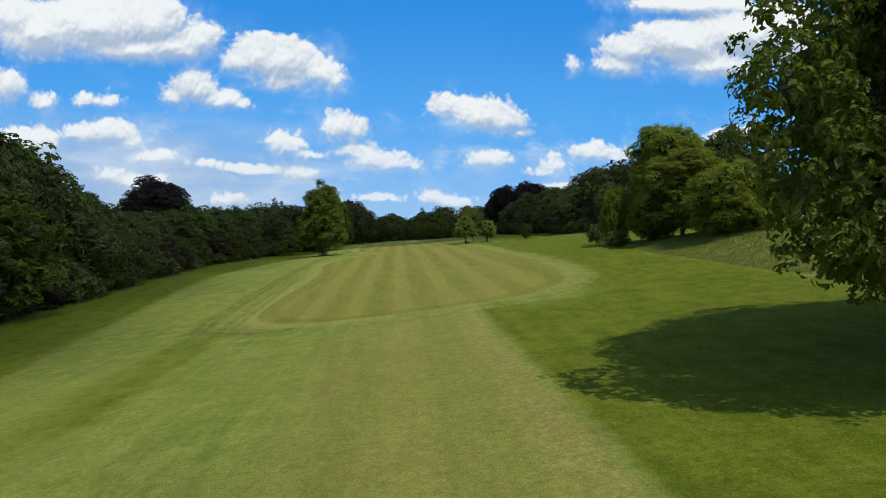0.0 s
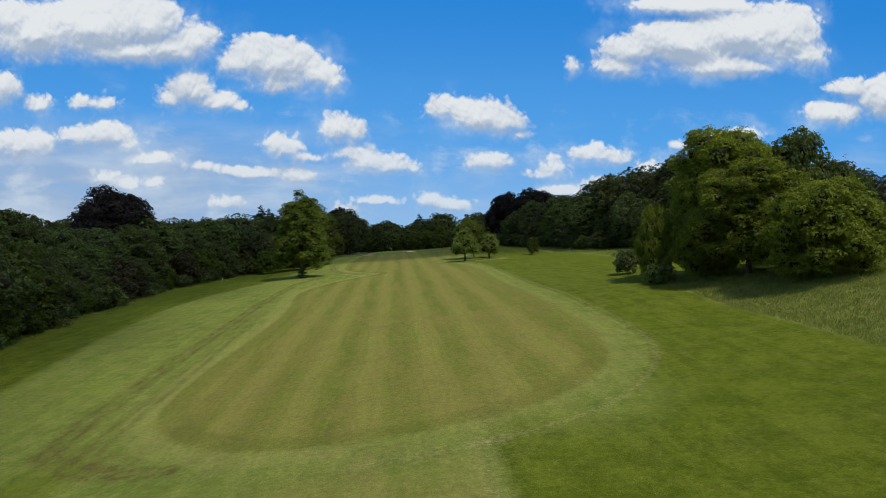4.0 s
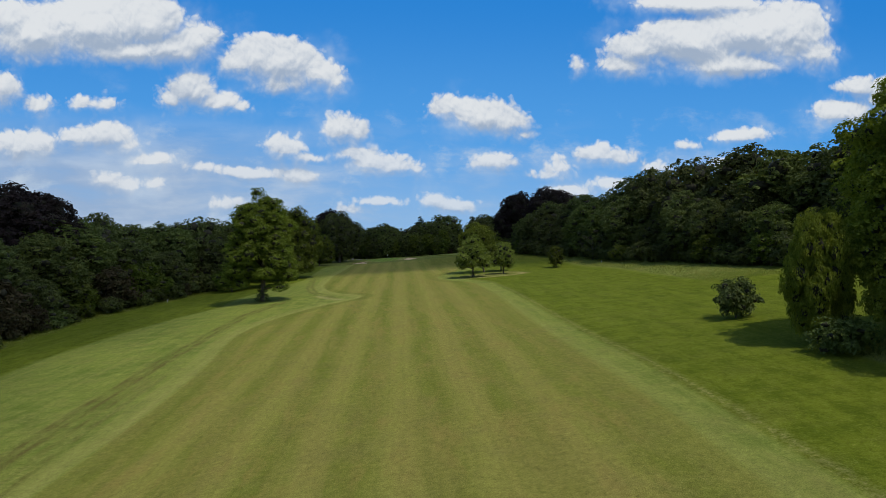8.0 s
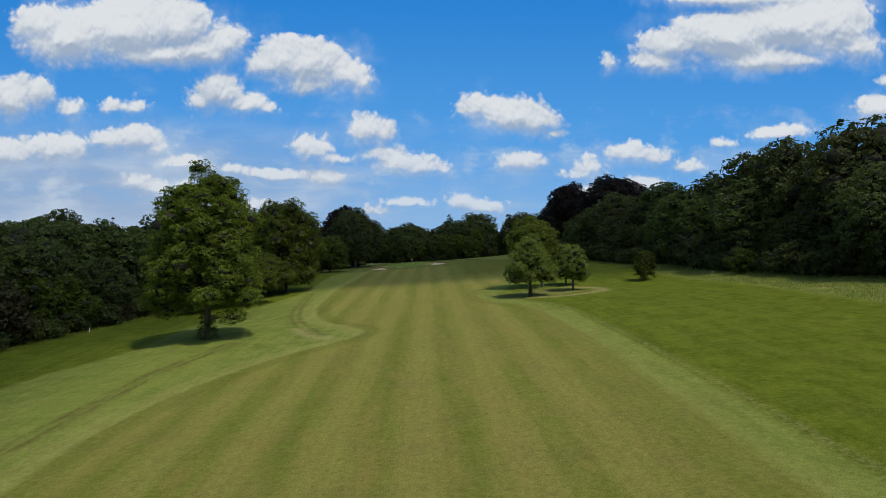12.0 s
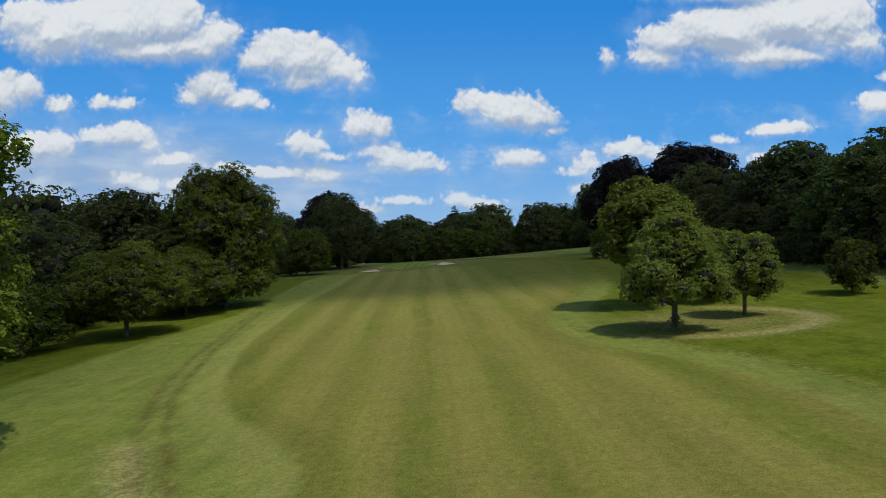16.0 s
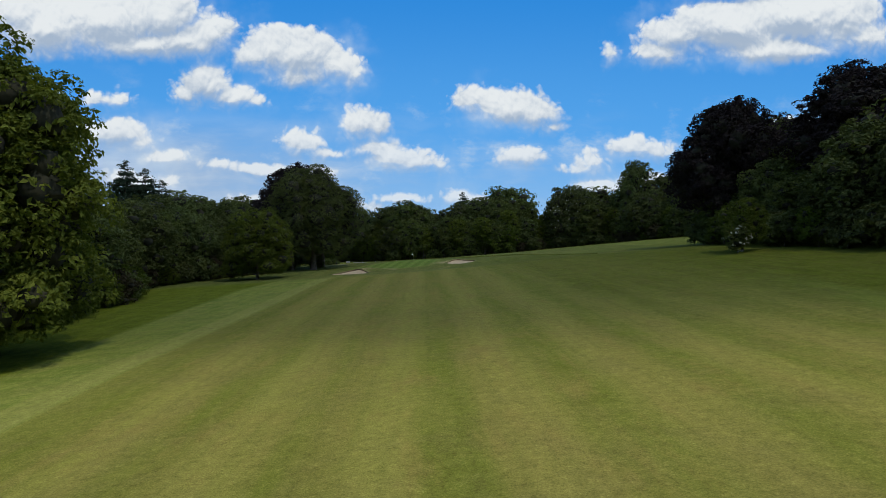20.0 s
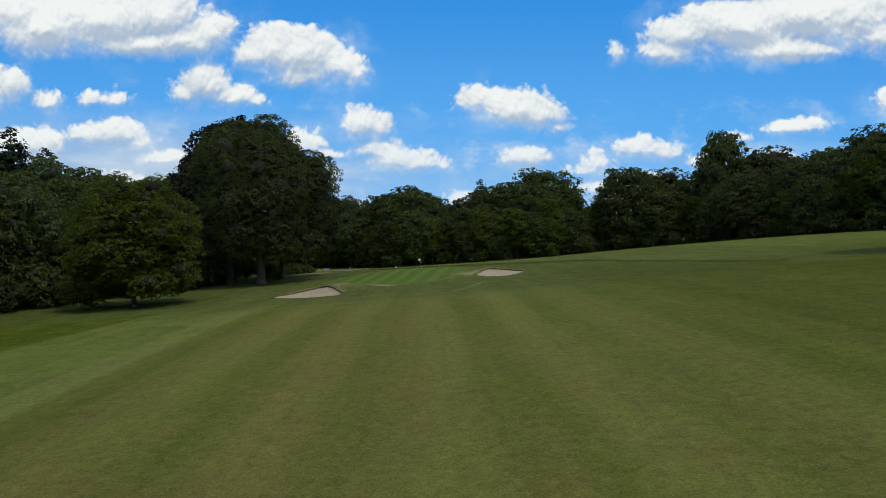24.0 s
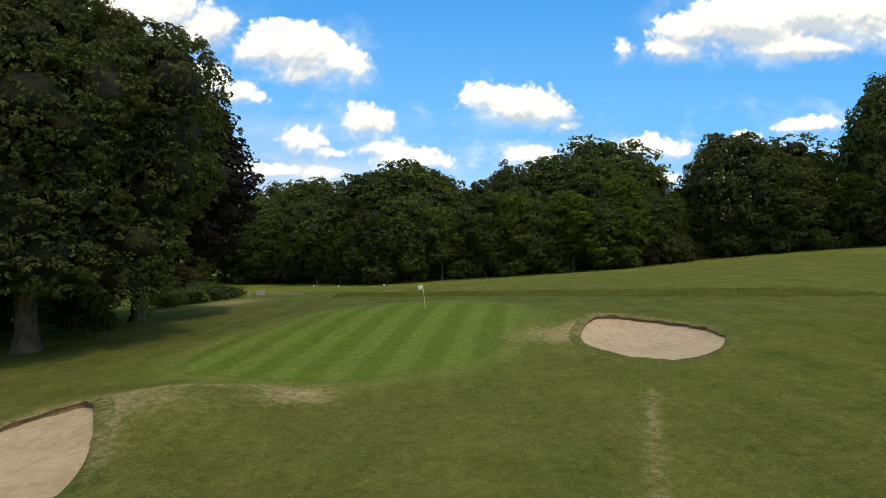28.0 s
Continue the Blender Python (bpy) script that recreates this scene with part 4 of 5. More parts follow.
kind_of("brown", build_tree("brown_leaved_shrub", "brownish-leaved shrub in the tree belt", "shrub", 20, 8, 4.2, 0.1, 2600, 0.36, LEAF_BROWN, 12, "bell", limbs=2, core=0.57))
kind_of("cedar", build_conifer("cedar_tree", "dark cedar tree with flat tiered boughs", 21, 24, 7.2, 17, 40000, NEEDLE, 0.13))
kind_of("spruce", build_conifer("spruce_tree", "narrow dark spruce tree with pointed top", 22, 24, 3.6, 14, 3000, NEEDLE, 0.3))

# trees that stand by themselves beside the fairway
kind_of("parkland lime", build_tree("lime_tree", "large spreading lime tree with drooping leafy boughs", "tree", 31, 27, 15.5, 0.4, 130000, 0.25, LEAF_OAK, 80, "round", girth=0.55, limbs=9, inner=0.12, lump=0.75, extra=[(-19.1, -0.7, 13.4, 2.4, 2.4, 2.6), (-19.6, -1.6, 10.2, 2.4, 2.4, 2.6), (-19.1, -2.1, 7.5, 2.3, 2.3, 2.5), (-18.7, -2.5, 4.9, 2.2, 2.2, 2.4), (-18.0, -2.5, 4.6, 1.9, 1.9, 1.9), (-14.8, -1.6, 4.4, 2.6, 2.6, 2.4), (-16.7, -3.5, 5.7, 2.8, 2.8, 3.1), (-14.2, -2.5, 3.9, 2.6, 2.6, 2.9)], up=0.4, core=0.72, shell=0.76, spray=24))
plant("parkland lime", 38.8, 31, 1.2, 1.0)
kind_of("chestnut", build_tree("chestnut_tree", "tall free-standing chestnut tree with ivy-grown trunk", "tree", 32, 29.5, 9.0, 2.8, 78000, 0.225, LEAF_LIME, 95, "cone", taper=4.0, lump=0.75, flat=0.62, up=0.7, girth=0.5, limbs=8, inner=0.12, core=0.66, shell=0.72, spray=30))
chestnut = plant("chestnut", -29, 249.5)
rng = np.random.default_rng(5)
part("ivy", quads_mesh("ivy", leaf_cloud(rng, [(0, 0, 0.8, 1.5, 1.5, 1.4), (0, 0, 2.6, 1.0, 1.0, 1.8)], 1200, 0.22), LEAF_GREEN), chestnut, "leafy growth round the trunk's foot")
kind_of("whitebeam", build_tree("whitebeam_tree", "small round-headed whitebeam tree on short trunk", "tree", 33, 13, 6.0, 2.4, 32000, 0.17, LEAF_GREY, 50, "cone", up=0.4, lump=0.75, girth=0.32, limbs=6, inner=0.12, core=0.72, shell=0.76))
plant("whitebeam", 29.8, 278.2, 1.0, 0.95)
part("ivy", quads_mesh("ivy", leaf_cloud(rng, [(0, 0, 0.7, 0.6, 0.6, 0.8)], 250, 0.16), LEAF_GREEN), SEEDLINGS["whitebeam"][0], "leafy shoots at the trunk's foot")
kind_of("golden", build_tree("sycamore_tree", "yellow-green sycamore tree with leaning pale trunk", "tree", 38, 16, 5.6, 4.8, 16000, 0.26, LEAF_OAK, 30, "egg", girth=0.2, limbs=6, up=0.5, lump=0.8, inner=0.12, core=0.45, shell=0.76))
golden = plant("golden", 36, 297.5, 1.06, 1.2)
golden.matrix_basis = golden.matrix_basis @ pose(0, 0, 0, 0, -15, 0)
kind_of("twin", build_tree("twin_stemmed_maple", "small maple tree with two crooked stems", "tree", 34, 10, 3.8, 2.2, 11000, 0.19, LEAF_GREY, 22, "egg", stems=2, girth=0.22, limbs=3))
plant("twin", 40.6, 285, 0.9, 0.95)
plant("twin", 42, 299, 0.95, 1.1, 70)
plant("small", 60.8, 296, 0.6, 0.48, 30, "small conical tree standing alone in rough grass")
kind_of("thorn", build_tree("hawthorn_tree", "low spreading hawthorn tree with forked stems", "tree", 35, 13.5, 9.2, 1.6, 26000, 0.25, LEAF_OAK, 40, stems=2, girth=0.3, limbs=5, up=0.5, lump=0.8, core=0.62))
plant("thorn", -41.5, 311.5)
kind_of("drooping", build_tree("oak_tree", "tall oak tree with boughs drooping to the grass", "tree", 39, 27, 11.5, 0.5, 52000, 0.30, LEAF_OAK, 64, "bell", girth=0.5, limbs=7, up=0.5, lump=0.75, inner=0.12, core=0.64, shell=0.76, spray=26))
plant("drooping", -37.5, 347, 1.08, 1.0)
plant("thorn", -41, 334, 0.9, 0.9, 120)
plant("ash", -56, 342, 1.3, 1.4, 10)
plant("beech", -60, 322, 0.95, 1.0, 80)
plant("small", -50, 300, 0.8, 0.9, 20)
plant("oak", -66, 350, 1.25, 1.2, 100)
for kind, x, y, tall in (("oak", -78, 129, 1.55), ("beech", -80, 141, 1.45), ("ash", -84, 152, 1.42), ("oak", -80, 112, 1.6), ("ash", -84, 163, 1.2)):
    plant(kind, x, y, tall, 0.95, x * 13, "tall woodland tree in dense leaf beside the rough", "trees of the west wood")
# clump of sycamores on the bank
SYC = "big sycamores on the bank"
plant("sycamore", 61, 140, 1.30, 1.16, 0, "tall domed sycamore tree at the back of the clump", SYC, 1.0)
plant("sycamore", 58.5, 127, 0.92, 1.02, 75, "", SYC, 1.0)
plant("low sycamore", 61.2, 112.5, 1.12, 1.02, 130, "", SYC, 1.0)
plant("low sycamore", 49.5, 142, 1.14, 0.42, 200, "narrow sycamore tree at the end of the clump", SYC, 0.8)
plant("low sycamore", 55.5, 134.5, 1.0, 0.74, 20, "", SYC, 0.8)
plant("low sycamore", 66, 122, 1.1, 1.0, 250, "", SYC, 1.0)
plant("oak", 75.5, 141, 1.22, 0.82, 40, "dark oak tree behind the clump of sycamores")
plant("ash", 84, 142, 0.92, 0.85, 200, "dark ash tree behind the clump of sycamores")
plant("shrub", 51.5, 161.5, 1.05, 0.86, 0, "dense dark rounded shrub on mown grass")
plant("bramble", 48.5, 137, 1.05, 0.95, 0, "light-green bramble bush at the bank's end")


def bare_tree(x, y, h, seed, label, leafy=0):
    """A tree of naked branches, forked again and again, with or without a few leaves at the tips."""
    rng = np.random.default_rng(seed)
    root = thing("bare_tree", label, "tree")
    root.matrix_basis = pose(x, y, height(x, y))
    V, Fc = tube([(0, 0, -0.3), (0.1, 0, h * 0.2), (-0.1, 0.1, h * 0.45), (0.1, 0, h * 0.7)], [h * 0.024, h * 0.018, h * 0.012, h * 0.004], 8)
    part("trunk", mesh_from("trunk", V, Fc, PALE_BARK), root)
    tips = []
    for k in range(11):
        a, z = k * 2.4 + rng.uniform(-0.4, 0.4), h * (0.2 + 0.5 * k / 11)
        reach = h * rng.uniform(0.22, 0.36)
        p = np.array((0, 0, z))
        way = np.array((math.cos(a), math.sin(a), rng.uniform(0.3, 1.1)))
        V, Fc = [], []
        mid = p + way * reach * 0.45 + rng.normal(size=3) * 0.2
        end = p + way * reach + np.array((0, 0, rng.uniform(-0.1, 0.15) * h * 0.3))
        for pts, r in [((p, mid, end), h * 0.006)] + [((mid + (end - mid) * f, mid + (end - mid) * f + (way + rng.normal(size=3) * 0.7) * reach * 0.2, mid + (end - mid) * f + (way + rng.normal(size=3) * 0.9) * reach * 0.42), h * 0.0028) for f in (0.0, 0.2, 0.4, 0.6, 0.8, 1.0)]:
            v, f = tube(pts, [r, r * 0.6, r * 0.2], 5)
            Fc += [tuple(i + len(V) for i in q) for q in f]
            V += v
            tips.append(pts[-1])
        part("branch", mesh_from("branch", V, Fc, PALE_BARK), root)
    if leafy:
        part("leaves", quads_mesh("leaves", leaf_cloud(rng, [(*q, 0.7, 0.7, 0.5) for q in tips], leafy, 0.2), LEAF_MID), root, "thin dark green leaves")


bare_tree(114, 173, 19, 71, "thin half-bare tree standing above the hedge", 1500)
bare_tree(76, 304, 12, 72, "dead tree with pale bare branches at the wood's edge")
# great beeches by the green
kind_of("great beech", build_tree("beech_tree", "huge dark-green beech tree beside the green", "tree", 40, 33, 14.5, 2.4, 130000, 0.22, LEAF_BEECH, 90, "round", lump=0.75, girth=0.85, limbs=8, inner=0.12, core=0.62, shell=0.76))
plant("great beech", -31.8, 488.5, 0.94, 0.95)
plant("copper", -32, 508, 1.30, 1.42, 30)
plant("copper", -40, 496, 1.64, 1.5, 140, "tall copper beech tree behind a green beech")
plant("drooping", -40, 453, 0.66, 0.74, 60, "broad oak tree with low boughs before the green")
plant("shrub", -33, 499, 0.7, 0.9, 0)
for x, y, s in ((-45, 492, 1.1), (-44, 500, 1.3), (-47, 508, 1.2), (-43, 516, 1.0), (-46, 483, 1.1), (-52, 474, 1.2)):
    plant("shrub", x, y, s, s * 1.2, x * 31)
# copper beeches by the east wood
plant("copper", 71.5, 432, 1.58, 1.5, 100)
plant("copper", 86, 403, 1.55, 1.75, 200)
plant("copper", -97, 268, 1.72, 1.9, 300)
kind_of("maple", build_tree("field_maple_tree", "light-green maple tree at the edge of the wood", "tree", 41, 10, 4.6, 1.0, 9000, 0.22, LEAF_MID, 26, "egg", limbs=4, core=0.5, lump=0.8, up=0.6))
plant("maple", 55.5, 394.5, 0.88, 0.9)
kind_of("may", build_tree("may_blossom_bush", "hawthorn bush covered in white blossom", "shrub", 36, 4.4, 2.0, 0.2, 1500, 0.24, LEAF_GREEN, 10, limbs=2, girth=0.06))
may = plant("may", 53.2, 391.5)
part("blossom", quads_mesh("blossom", leaf_cloud(rng, [(0, 0, 2.6, 1.9, 1.9, 1.7), (0.4, 0.2, 1.2, 1.4, 1.4, 1.0)], 420, 0.13, shell=0.9, inner=0), BLOSSOM), may, "white flowers")
# thick growth closing a gap in the far wood
for x, y, s in ((61, 582, 1.1), (64.5, 580, 0.9), (62, 590, 1.3), (58, 586, 1.0), (66, 588, 1.2), (105, 545, 1.1), (111, 552, 1.2), (107, 554, 1.0), (113, 543, 1.1), (116, 560, 1.3)):
    plant("small", x, y, s, s, x * 37, "", "trees of the wood behind the green")
# landmarks over the far wood
plant("cedar", 24.5, 646, 1.35, 1.3, 0)
plant("ash", 97, 571, 1.82, 1.25, 0, "very tall open-crowned ash tree over the wood")
kind_of("candle", build_tree("horse_chestnut_tree", "horse chestnut tree in white flower", "tree", 37, 20, 8.0, 2.0, 8000, 0.50, LEAF_DARK, 24, core=0.74))
horse = plant("candle", 67.4, 577.4, 1.29, 1.15, 0)
part("blossom", quads_mesh("blossom", leaf_cloud(rng, crown_lobes(np.random.default_rng(37), 20.6, 8.3, 2, 24), 900, 0.20, shell=0.97, inner=0, cluster=3), BLOSSOM), horse, "white flower candles")
plant("cedar", -96.4, 503.6, 1.6, 1.4, 0, "tall dark cedar tree with wide flat boughs")
plant("cedar", -91.5, 507.5, 1.5, 1.4, 50)
plant("cedar", -90.8, 519.4, 1.38, 1.3, 110)
plant("spruce", 32, 640, 1.15, 1.1, 0)
plant("spruce", -93, 562.5, 1.28, 1.25, 0)
plant("spruce", -89, 339.5, 1.12, 1.0, 60)


# ---- woods on either side and at the end ----
def along(line, gap, rng):
    P = np.array(line, float)
    seg = np.linalg.norm(np.diff(P, axis=0), axis=1)
    d, total, out = 0.0, seg.sum(), []
    cum = np.concatenate([[0], np.cumsum(seg)])
    while d < total:
        k = min(np.searchsorted(cum, d, "right") - 1, len(seg) - 1)
        t = (d - cum[k]) / seg[k]
        p = P[k] + (P[k + 1] - P[k]) * t
        way = (P[k + 1] - P[k]) / seg[k]
        out.append((p, np.array((-way[1], way[0]))))
        d += gap * rng.uniform(0.75, 1.25)
    return out


def wood(line, side, seed, rows, group, rise=None):
    """Rows of trees behind an edge line: (set-back, spacing, least and greatest height)."""
    rng = np.random.default_rng(seed)
    for back_by, gap, lo, hi, names in rows:
        for p, nrm in along(line, gap, rng):
            q = p + nrm * side * (back_by + rng.uniform(-0.18, 0.18) * gap)
            k = names[int(rng.integers(len(names)))]
            tall = rng.uniform(lo, hi) * (float(np.interp(q[1], *rise)) if rise else 1.0)
            own = {"shrub": 5, "bramble": 3, "brown": 8, "small": 12, "cedar": 24, "spruce": 24}.get(k, 20)
            s = tall / own
            plant(k, q[0], q[1], s, s * rng.uniform(0.95, 1.25), rng.uniform(0, 360), "", group)


WEST = [(-62, 40), (-65, 80), (-68, 120), (-70, 150), (-72, 180), (-74, 210), (-73, 245), (-69, 268), (-63, 292), (-60, 315), (-56, 330)]
WEST_FAR = [(-52, 335), (-46, 370), (-48, 400), (-60, 428), (-60, 448), (-54, 465), (-52, 500), (-56, 540), (-52, 590)]
END = [(-52, 592), (-30, 582), (-10, 566), (8, 570), (24, 566), (40, 564), (60, 574), (78, 566), (95, 545), (108, 515), (112, 480)]
EAST = [(98, 192), (91, 203), (86, 218), (82, 245), (78, 285), (75, 325), (68, 350), (69, 375), (64, 388), (66, 415), (66, 436), (78, 452), (100, 468), (118, 478)]
edge_trees, trees = ("oak", "ash", "beech"), ("oak behind", "ash behind", "beech behind", "ash behind")
wood(WEST, 1, 101, [(1.5, 7, 3, 6.5, ("shrub", "shrub", "small", "brown", "bramble")), (6.5, 12.5, 8, 16, ("small", "oak", "brown", "beech", "ash")), (15, 14, 13, 26, edge_trees), (27, 14, 20, 26, trees)],
     "trees of the west wood", ([40, 120, 145, 168, 195, 235, 330], [1.8, 1.75, 1.55, 1.35, 1.12, 1.0, 0.97]))
wood(WEST_FAR, 1, 102, [(1.5, 6.5, 3.5, 7, ("shrub", "small", "brown")), (8, 9, 10, 20, edge_trees), (20, 12, 17, 26, trees)], "trees of the west wood", ([330, 430, 460, 600], [1.0, 1.0, 1.15, 1.15]))
far_rows = [(13, 7, 7, 12, ("small", "small", "shrub")), (6, 7, 13, 20, ("birch", "pole", "oak", "birch", "beech")), (16, 9, 17, 26, ("oak", "ash", "beech", "oak")), (30, 12, 20, 26, trees), (36, 8, 8, 12, ("small", "small", "shrub")), (24, 9, 5, 8, ("shrub", "small"))]
wood(END, 1, 103, far_rows, "trees of the wood behind the green")
wood(END[:6], 1, 107, [(2.5, 7, 11, 18, ("pole", "birch", "oak")), (5, 8, 8, 13, ("pole", "small")), (1.5, 9, 1.5, 4.5, ("shrub", "bramble", "small")), (10, 4, 5, 7, ("shrub", "small"))], "trees of the wood behind the green")
wood(END[5:], 1, 108, [(1.5, 5.5, 3, 6.5, ("shrub", "small", "shrub", "brown")), (28, 10, 23, 31, trees)], "trees of the wood behind the green")
wood(EAST, -1, 104, [(1.5, 6.5, 3.5, 7.5, ("shrub", "small", "shrub")), (7, 10, 11, 22, edge_trees), (17, 12, 19, 29, trees), (12, 9, 6, 10, ("small", "shrub"))], "trees of the east wood")
wood([(-150, 250), (-150, 420), (-110, 620)], 1, 105, [(0, 18, 24, 31, edge_trees)], "trees of the west wood")
wood([(210, 90), (190, 170), (150, 215), (120, 235)], -1, 106, [(0, 11, 12, 18, edge_trees), (-4, 5, 5, 8, ("small", "shrub")), (2, 5, 7, 10, ("small",)), (7, 5, 8, 11, ("small",)), (12, 5, 8, 11, ("small",)), (-9, 5, 5, 7, ("shrub", "small"))], "trees of the east wood")

# ---- the green ----
flag_x, flag_y = -0.8, 496.0
pin = thing("flagstick", "leaning yellow and white flagstick with white flag in the hole", "flagstick")
pin.matrix_basis = pose(flag_x, flag_y, height(flag_x, flag_y), 0, -7, 0)
for k in range(6):
    V, Fc = tube([(0, 0, k * 0.36 - (0.1 if k == 0 else 0)), (0, 0, k * 0.36 + 0.36)], [0.022, 0.022], 8)
    part("pole_band", mesh_from("pole_band", V, Fc, YELLOW_PAINT if k % 2 else WHITE_PAINT), pin)
V, Fc = [], []
for i in range(9):
    for j in range(5):
        V.append((-0.5 * i / 8, 0.05 * math.sin(i * 0.9) * i / 8, 1.72 + 0.4 * j / 4 - 0.03 * i / 8))
for i in range(8):
    for j in range(4):
        Fc.append((i * 5 + j, (i + 1) * 5 + j, (i + 1) * 5 + j + 1, i * 5 + j + 1))
cloth = part("flag", mesh_from("flag", V, Fc, WHITE_PAINT), pin, "white cloth flag")
so = cloth.modifiers.new("thickness", "SOLIDIFY")
so.thickness = 0.006


# ---- small things ----
def box(bm, x, y, z, sx, sy, sz, bevel=0.01, turn=0.0):
    made = bmesh.ops.create_cube(bm, size=1, matrix=pose(x, y, z, 0, 0, turn) @ Matrix.Diagonal((sx, sy, sz, 1)))
    edges = list({e for v in made["verts"] for e in v.link_edges})
    bmesh.ops.bevel(bm, geom=edges, offset=bevel, segments=2, affect="EDGES")


def marker_post(x, y, h, mat, label, group=""):
    ob = thing("marker_post", label, "post", group)
    ob.matrix_basis = pose(x, y, height(x, y))
    V, Fc = tube([(0, 0, -0.2), (0, 0, h * 0.85)], [0.06, 0.06], 8)
    part("shaft", mesh_from("shaft", V, Fc, mat), ob)
    V, Fc = tube([(0, 0, h * 0.85), (0, 0, h * 0.95), (0, 0, h)], [0.065, 0.065, 0.02], 8)
    part("cap", mesh_from("cap", V, Fc, WHITE_PAINT), ob)
    return ob


marker_post(-63, 277, 0.95, WHITE_PAINT, "short white distance post in rough grass")
marker_post(75, 291, 0.8, WHITE_PAINT, "short white boundary post below the wood")
for x, y in ((-29.2, 540.5), (-28.2, 541.5)):
    marker_post(x, y, 0.9, GREY_WOOD, "weathered wooden post beside the path", "path posts")


def litter_bin(x, y):
    ob = thing("litter_bin", "small round black litter bin on a post", "bin")
    ob.matrix_basis = pose(x, y, height(x, y))
    V, Fc = tube([(0, 0, 0.05), (0, 0, 0.35), (0, 0, 0.9)], [0.27, 0.31, 0.33], 14)
    part("drum", mesh_from("drum", V, Fc, BLACK_PLASTIC), ob)
    V, Fc = tube([(0, 0, 0.9), (0, 0, 0.97), (0, 0, 1.06)], [0.35, 0.35, 0.18], 14)
    part("lid", mesh_from("lid", V, Fc, BLACK_PLASTIC), ob)
    V, Fc = tube([(0, 0, -0.2), (0, 0, 0.06)], [0.06, 0.06], 8)
    part("foot", mesh_from("foot", V, Fc, GREY_WOOD), ob)


litter_bin(-31.2, 536)


def notice_board(x, y, turn):
    ob = thing("notice_board", "low pale grey notice board beside the path", "sign")
    ob.matrix_basis = pose(x, y, height(x, y), 0, 0, turn)
    bm = bmesh.new()
    box(bm, 0, 0, 0.62, 1.5, 0.05, 0.75, 0.012)
    part("panel", bm_mesh("panel", bm, STONE), ob)
    for sx in (-0.65, 0.65):
        bm = bmesh.new()
        box(bm, sx, 0.06, 0.4, 0.08, 0.06, 1.2, 0.01)
        part("leg", bm_mesh("leg", bm, GREY_WOOD), ob)


notice_board(-27.2, 540, 8)


def log_rail(x, y, turn, length):
    ob = thing("log_rail", "low wooden log lying along the path edge", "rail")
    ob.matrix_basis = pose(x, y, height(x, y), 0, 0, turn)
    V, Fc = tube([(-length / 2, 0, 0.1), (0, 0.02, 0.11), (length / 2, 0, 0.1)], [0.11, 0.12, 0.10], 9)
    part("log", mesh_from("log", V, Fc, GREY_WOOD), ob)


log_rail(-22.5, 540.5, 2, 5.5)
for x, y in ((-24.5, 572), (-18.5, 566), (-9.0, 560)):
    ob = thing("tee_marker", "small white tee marker on grass", "marker", "tee markers")
    ob.matrix_basis = pose(x, y, height(x, y))
    V, Fc = tube([(0, 0, -0.05), (0, 0, 0.1), (0, 0, 0.24), (0, 0, 0.3)], [0.12, 0.17, 0.14, 0.05], 10)
    part("body", mesh_from("body", V, Fc, WHITE_PAINT), ob)
for x, y, s in ((-35, 531, 0.9), (-34.5, 536, 1.0), (-33.5, 541, 0.85), (-36.5, 526, 0.8), (-36, 540, 1.1), (-32.8, 545, 0.6)):
    plant("bramble", x, y, s * 0.8, s * 1.1, y * 17, "", "brambles by the path")

# ---- long grass ----
def tufts(name, spots, tall, label, seed):
    """Clumps of uncut grass blades, each blade a bent strip."""
    rng = np.random.default_rng(seed)
    P = np.repeat(spots, 6, 0)
    n = len(P)
    root = P + rng.normal(size=(n, 2)) * 0.16
    z = ground(root[:, 0], root[:, 1]) - 0.03
    h = tall * (0.5 + 0.8 * rng.random(n))
    a = rng.random(n) * 2 * math.pi
    w = 0.018 + 0.02 * rng.random(n)
    lean = rng.normal(size=(n, 2)) * 0.25 * h[:, None]
    dx, dy = np.cos(a) * w, np.sin(a) * w
    base = np.stack([root[:, 0], root[:, 1], z], 1)
    side = np.stack([dx, dy, np.zeros(n)], 1)
    mid = base + np.stack([lean[:, 0] * 0.35, lean[:, 1] * 0.35, h * 0.6], 1)
    tip = base + np.stack([lean[:, 0], lean[:, 1], h], 1)
    V = np.stack([base - side, mid - side * 0.8, tip, mid + side * 0.8], 1)
    tagged(new(name, quads_mesh(name, V, LONG_GRASS)), label, "grass", "", "stuff")


def scatter(n, x0, x1, y0, y1, keep, seed):
    rng = np.random.default_rng(seed)
    p = np.stack([rng.uniform(x0, x1, n), rng.uniform(y0, y1, n)], 1)
    return p[keep(p[:, 0], p[:, 1])]


def lies_beyond(x, y):
    return y - np.interp(x, FRINGE_X, FRINGE_Y)


tufts("bank_grass", scatter(30000, 45, 80, 62, 148, lambda x, y: x > bank_edge(y) + 0.1, 61), 0.36, "long pale grass in seed on the bank", 62)
tufts("field_grass", scatter(9000, 64, 84, 200, 350, lambda x, y: x > 68, 63), 0.35, "uncut grass along the edge of the wood", 64)
tufts("fringe_grass", scatter(70000, -14, 62, 440, 545, lambda x, y: (lies_beyond(x, y) > 0) & (lies_beyond(x, y) < 9), 65), 0.26, "thick fringe of uncut grass behind the green", 66)
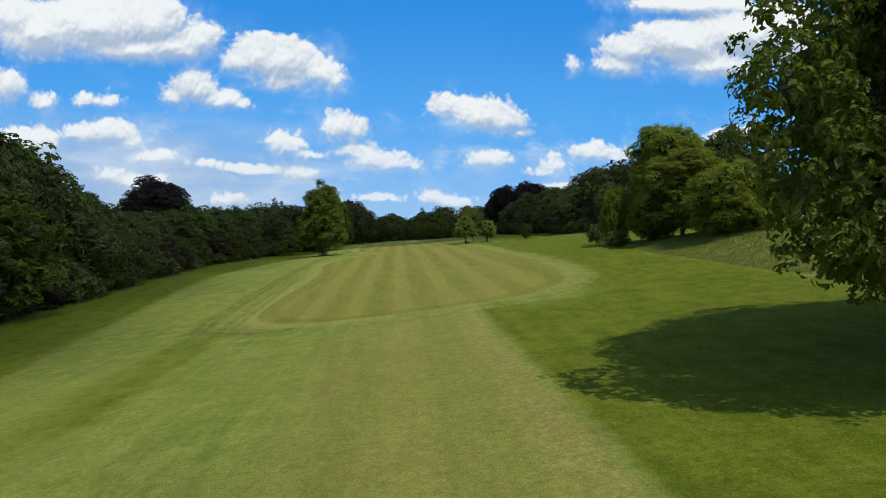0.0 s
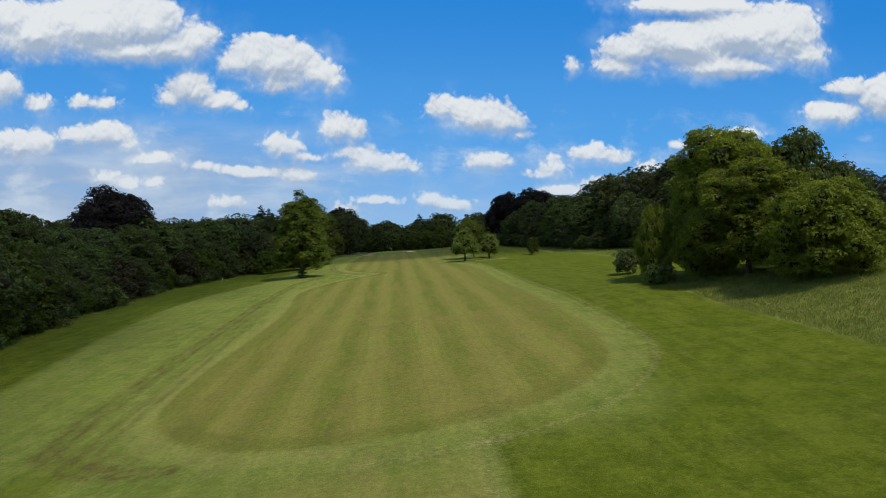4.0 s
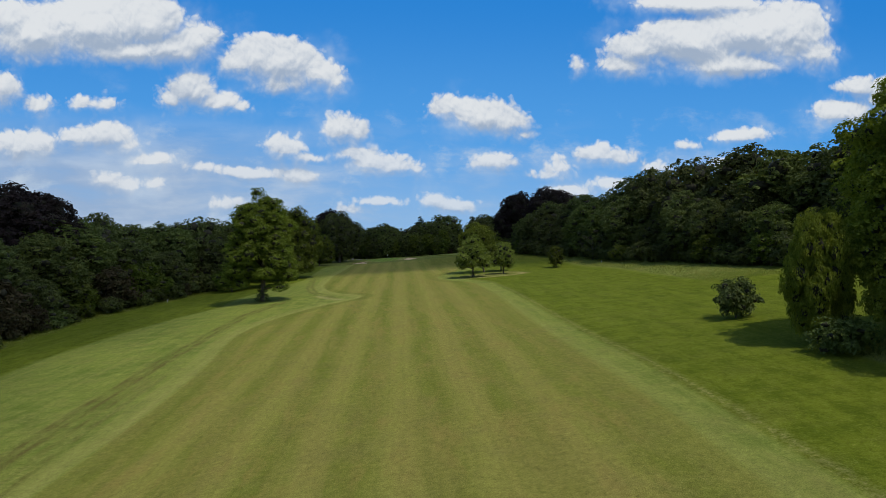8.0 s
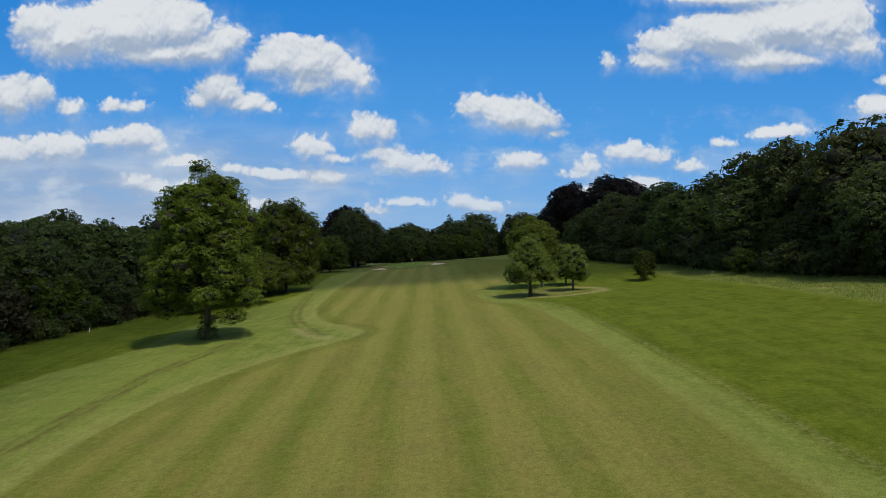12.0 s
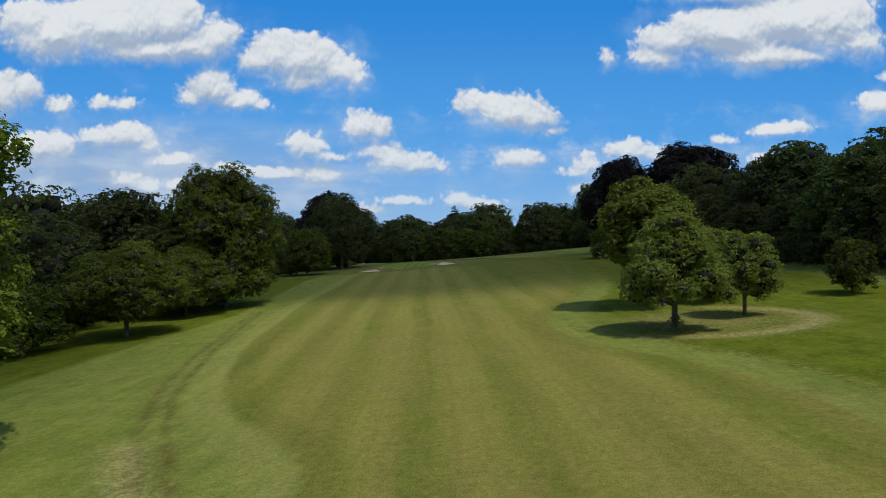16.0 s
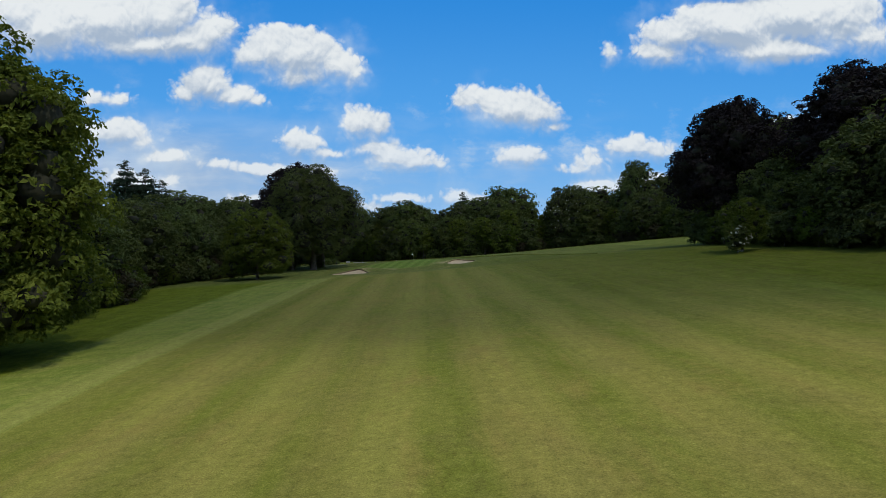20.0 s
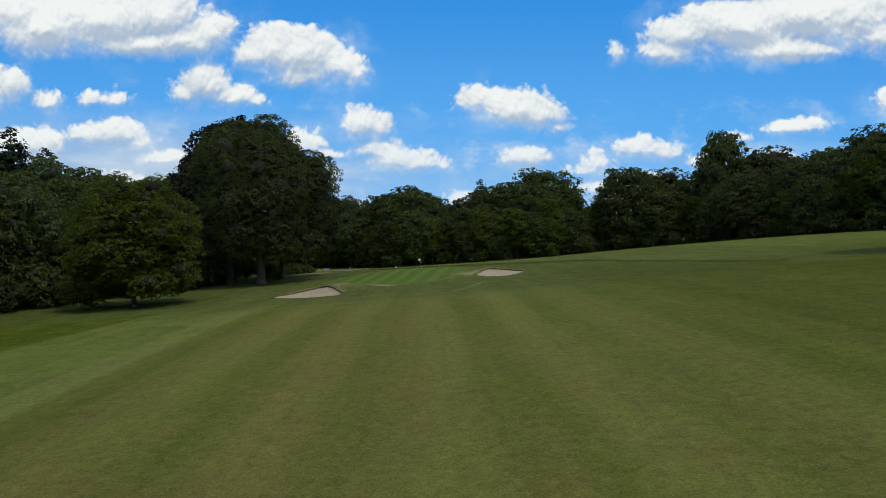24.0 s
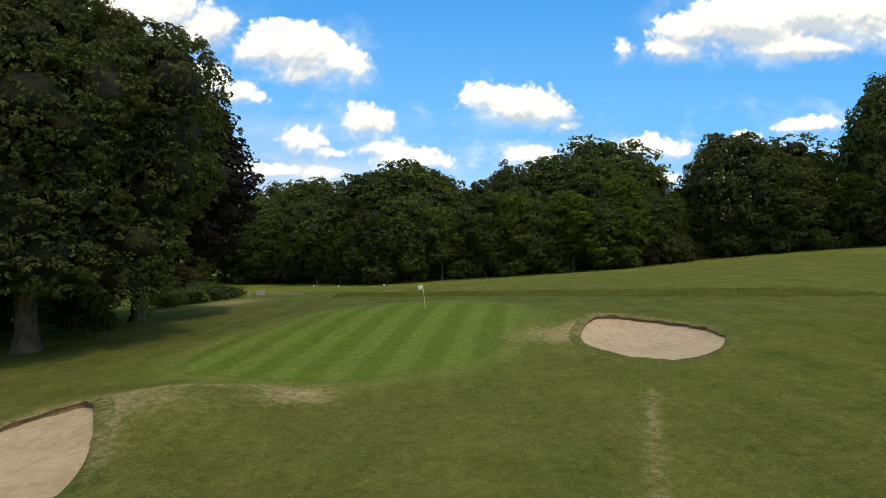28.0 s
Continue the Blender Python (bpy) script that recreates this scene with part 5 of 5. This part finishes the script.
tufts("wood_edge_grass", scatter(16000, -14, 112, 470, 580, lambda x, y: (y - np.interp(x, [-14, 8, 40, 60, 78, 95, 108], [560, 562, 558, 567, 559, 538, 508])) > 0, 67), 0.25, "rough grass under the far wood", 68)
tufts("west_edge_grass", scatter(16000, -76, -48, 60, 330, lambda x, y: x < np.interp(y, [60, 150, 245, 292, 330], [-60, -66, -69, -59, -52]), 69), 0.3, "rough grass at the foot of the west wood", 70)


# ---- a cumulus cloud high over the slope, in the sun's way ----
def cumulus():
    """One broad cloud of many puffs; its shade lies over the far fairway and the woods."""
    up = 2600.0
    puffs = [(-11, 387, 52), (24, 384, 54), (64, 376, 52), (60, 336, 30), (104, 330, 42), (140, 270, 58), (150, 205, 56), (-88, 352, 34), (-88, 285, 50), (-100, 215, 54), (-95, 140, 54), (-88, 70, 52), (-86, 0, 50)]
    puffs += [(0, 500, 130), (110, 470, 110), (-120, 430, 120), (190, 370, 100), (-190, 230, 110), (0, 640, 140), (170, 600, 140), (-150, 600, 140), (-180, 80, 100)]
    shift = Vector((0, 0, 10)) - SUN_WAY * (up / -SUN_WAY.z)
    xs, ys = np.arange(-330, 330, 9.0), np.arange(-80, 800, 9.0)
    X, Y = np.meshgrid(xs, ys)
    F = np.max([1 - np.hypot(X - x, Y - y) / r for x, y, r in puffs], 0)
    F = F + np.array([[0.10 * noise.fractal((a * 0.02, b * 0.02, 3), 1.0, 2.0, 4) for a in xs] for b in ys])
    V, Fc, seat = [], [], {}
    for skin in (0, 1):
        for b in range(len(ys) - 1):
            for a in range(len(xs) - 1):
                if F[b, a] <= 0:
                    continue
                face = []
                for q in ((b, a), (b, a + 1), (b + 1, a + 1), (b + 1, a)):
                    if (skin, q) not in seat:
                        f = math.sqrt(max(F[q], 0)) * (1 + 0.5 * noise.noise((X[q] * 0.03, Y[q] * 0.03, skin)))
                        seat[(skin, q)] = len(V)
                        V.append((X[q] + shift.x, Y[q] + shift.y, shift.z + (70 * f if skin else -10 * f)))
                    face.append(seat[(skin, q)])
                Fc.append(face if skin else face[::-1])
    m, ns, ls, bsdf = shader("thin_cloud")
    bsdf.inputs["Base Color"].default_value, bsdf.inputs["Roughness"].default_value = (0.85, 0.85, 0.86, 1), 1.0
    clear, mx = ns.new("ShaderNodeBsdfTransparent"), ns.new("ShaderNodeMixShader")
    mx.inputs[0].default_value = 0.49      # two skins of this let a quarter of the sun through
    ls.new(clear.outputs[0], mx.inputs[1])
    ls.new(bsdf.outputs[0], mx.inputs[2])
    ls.new(mx.outputs[0], ns["Material Output"].inputs[0])
    me = mesh_from("cumulus_cloud", V, Fc, m)
    tagged(new("cumulus_cloud", me), "broad white cumulus cloud high overhead", "cloud", "", "structure")


cumulus()
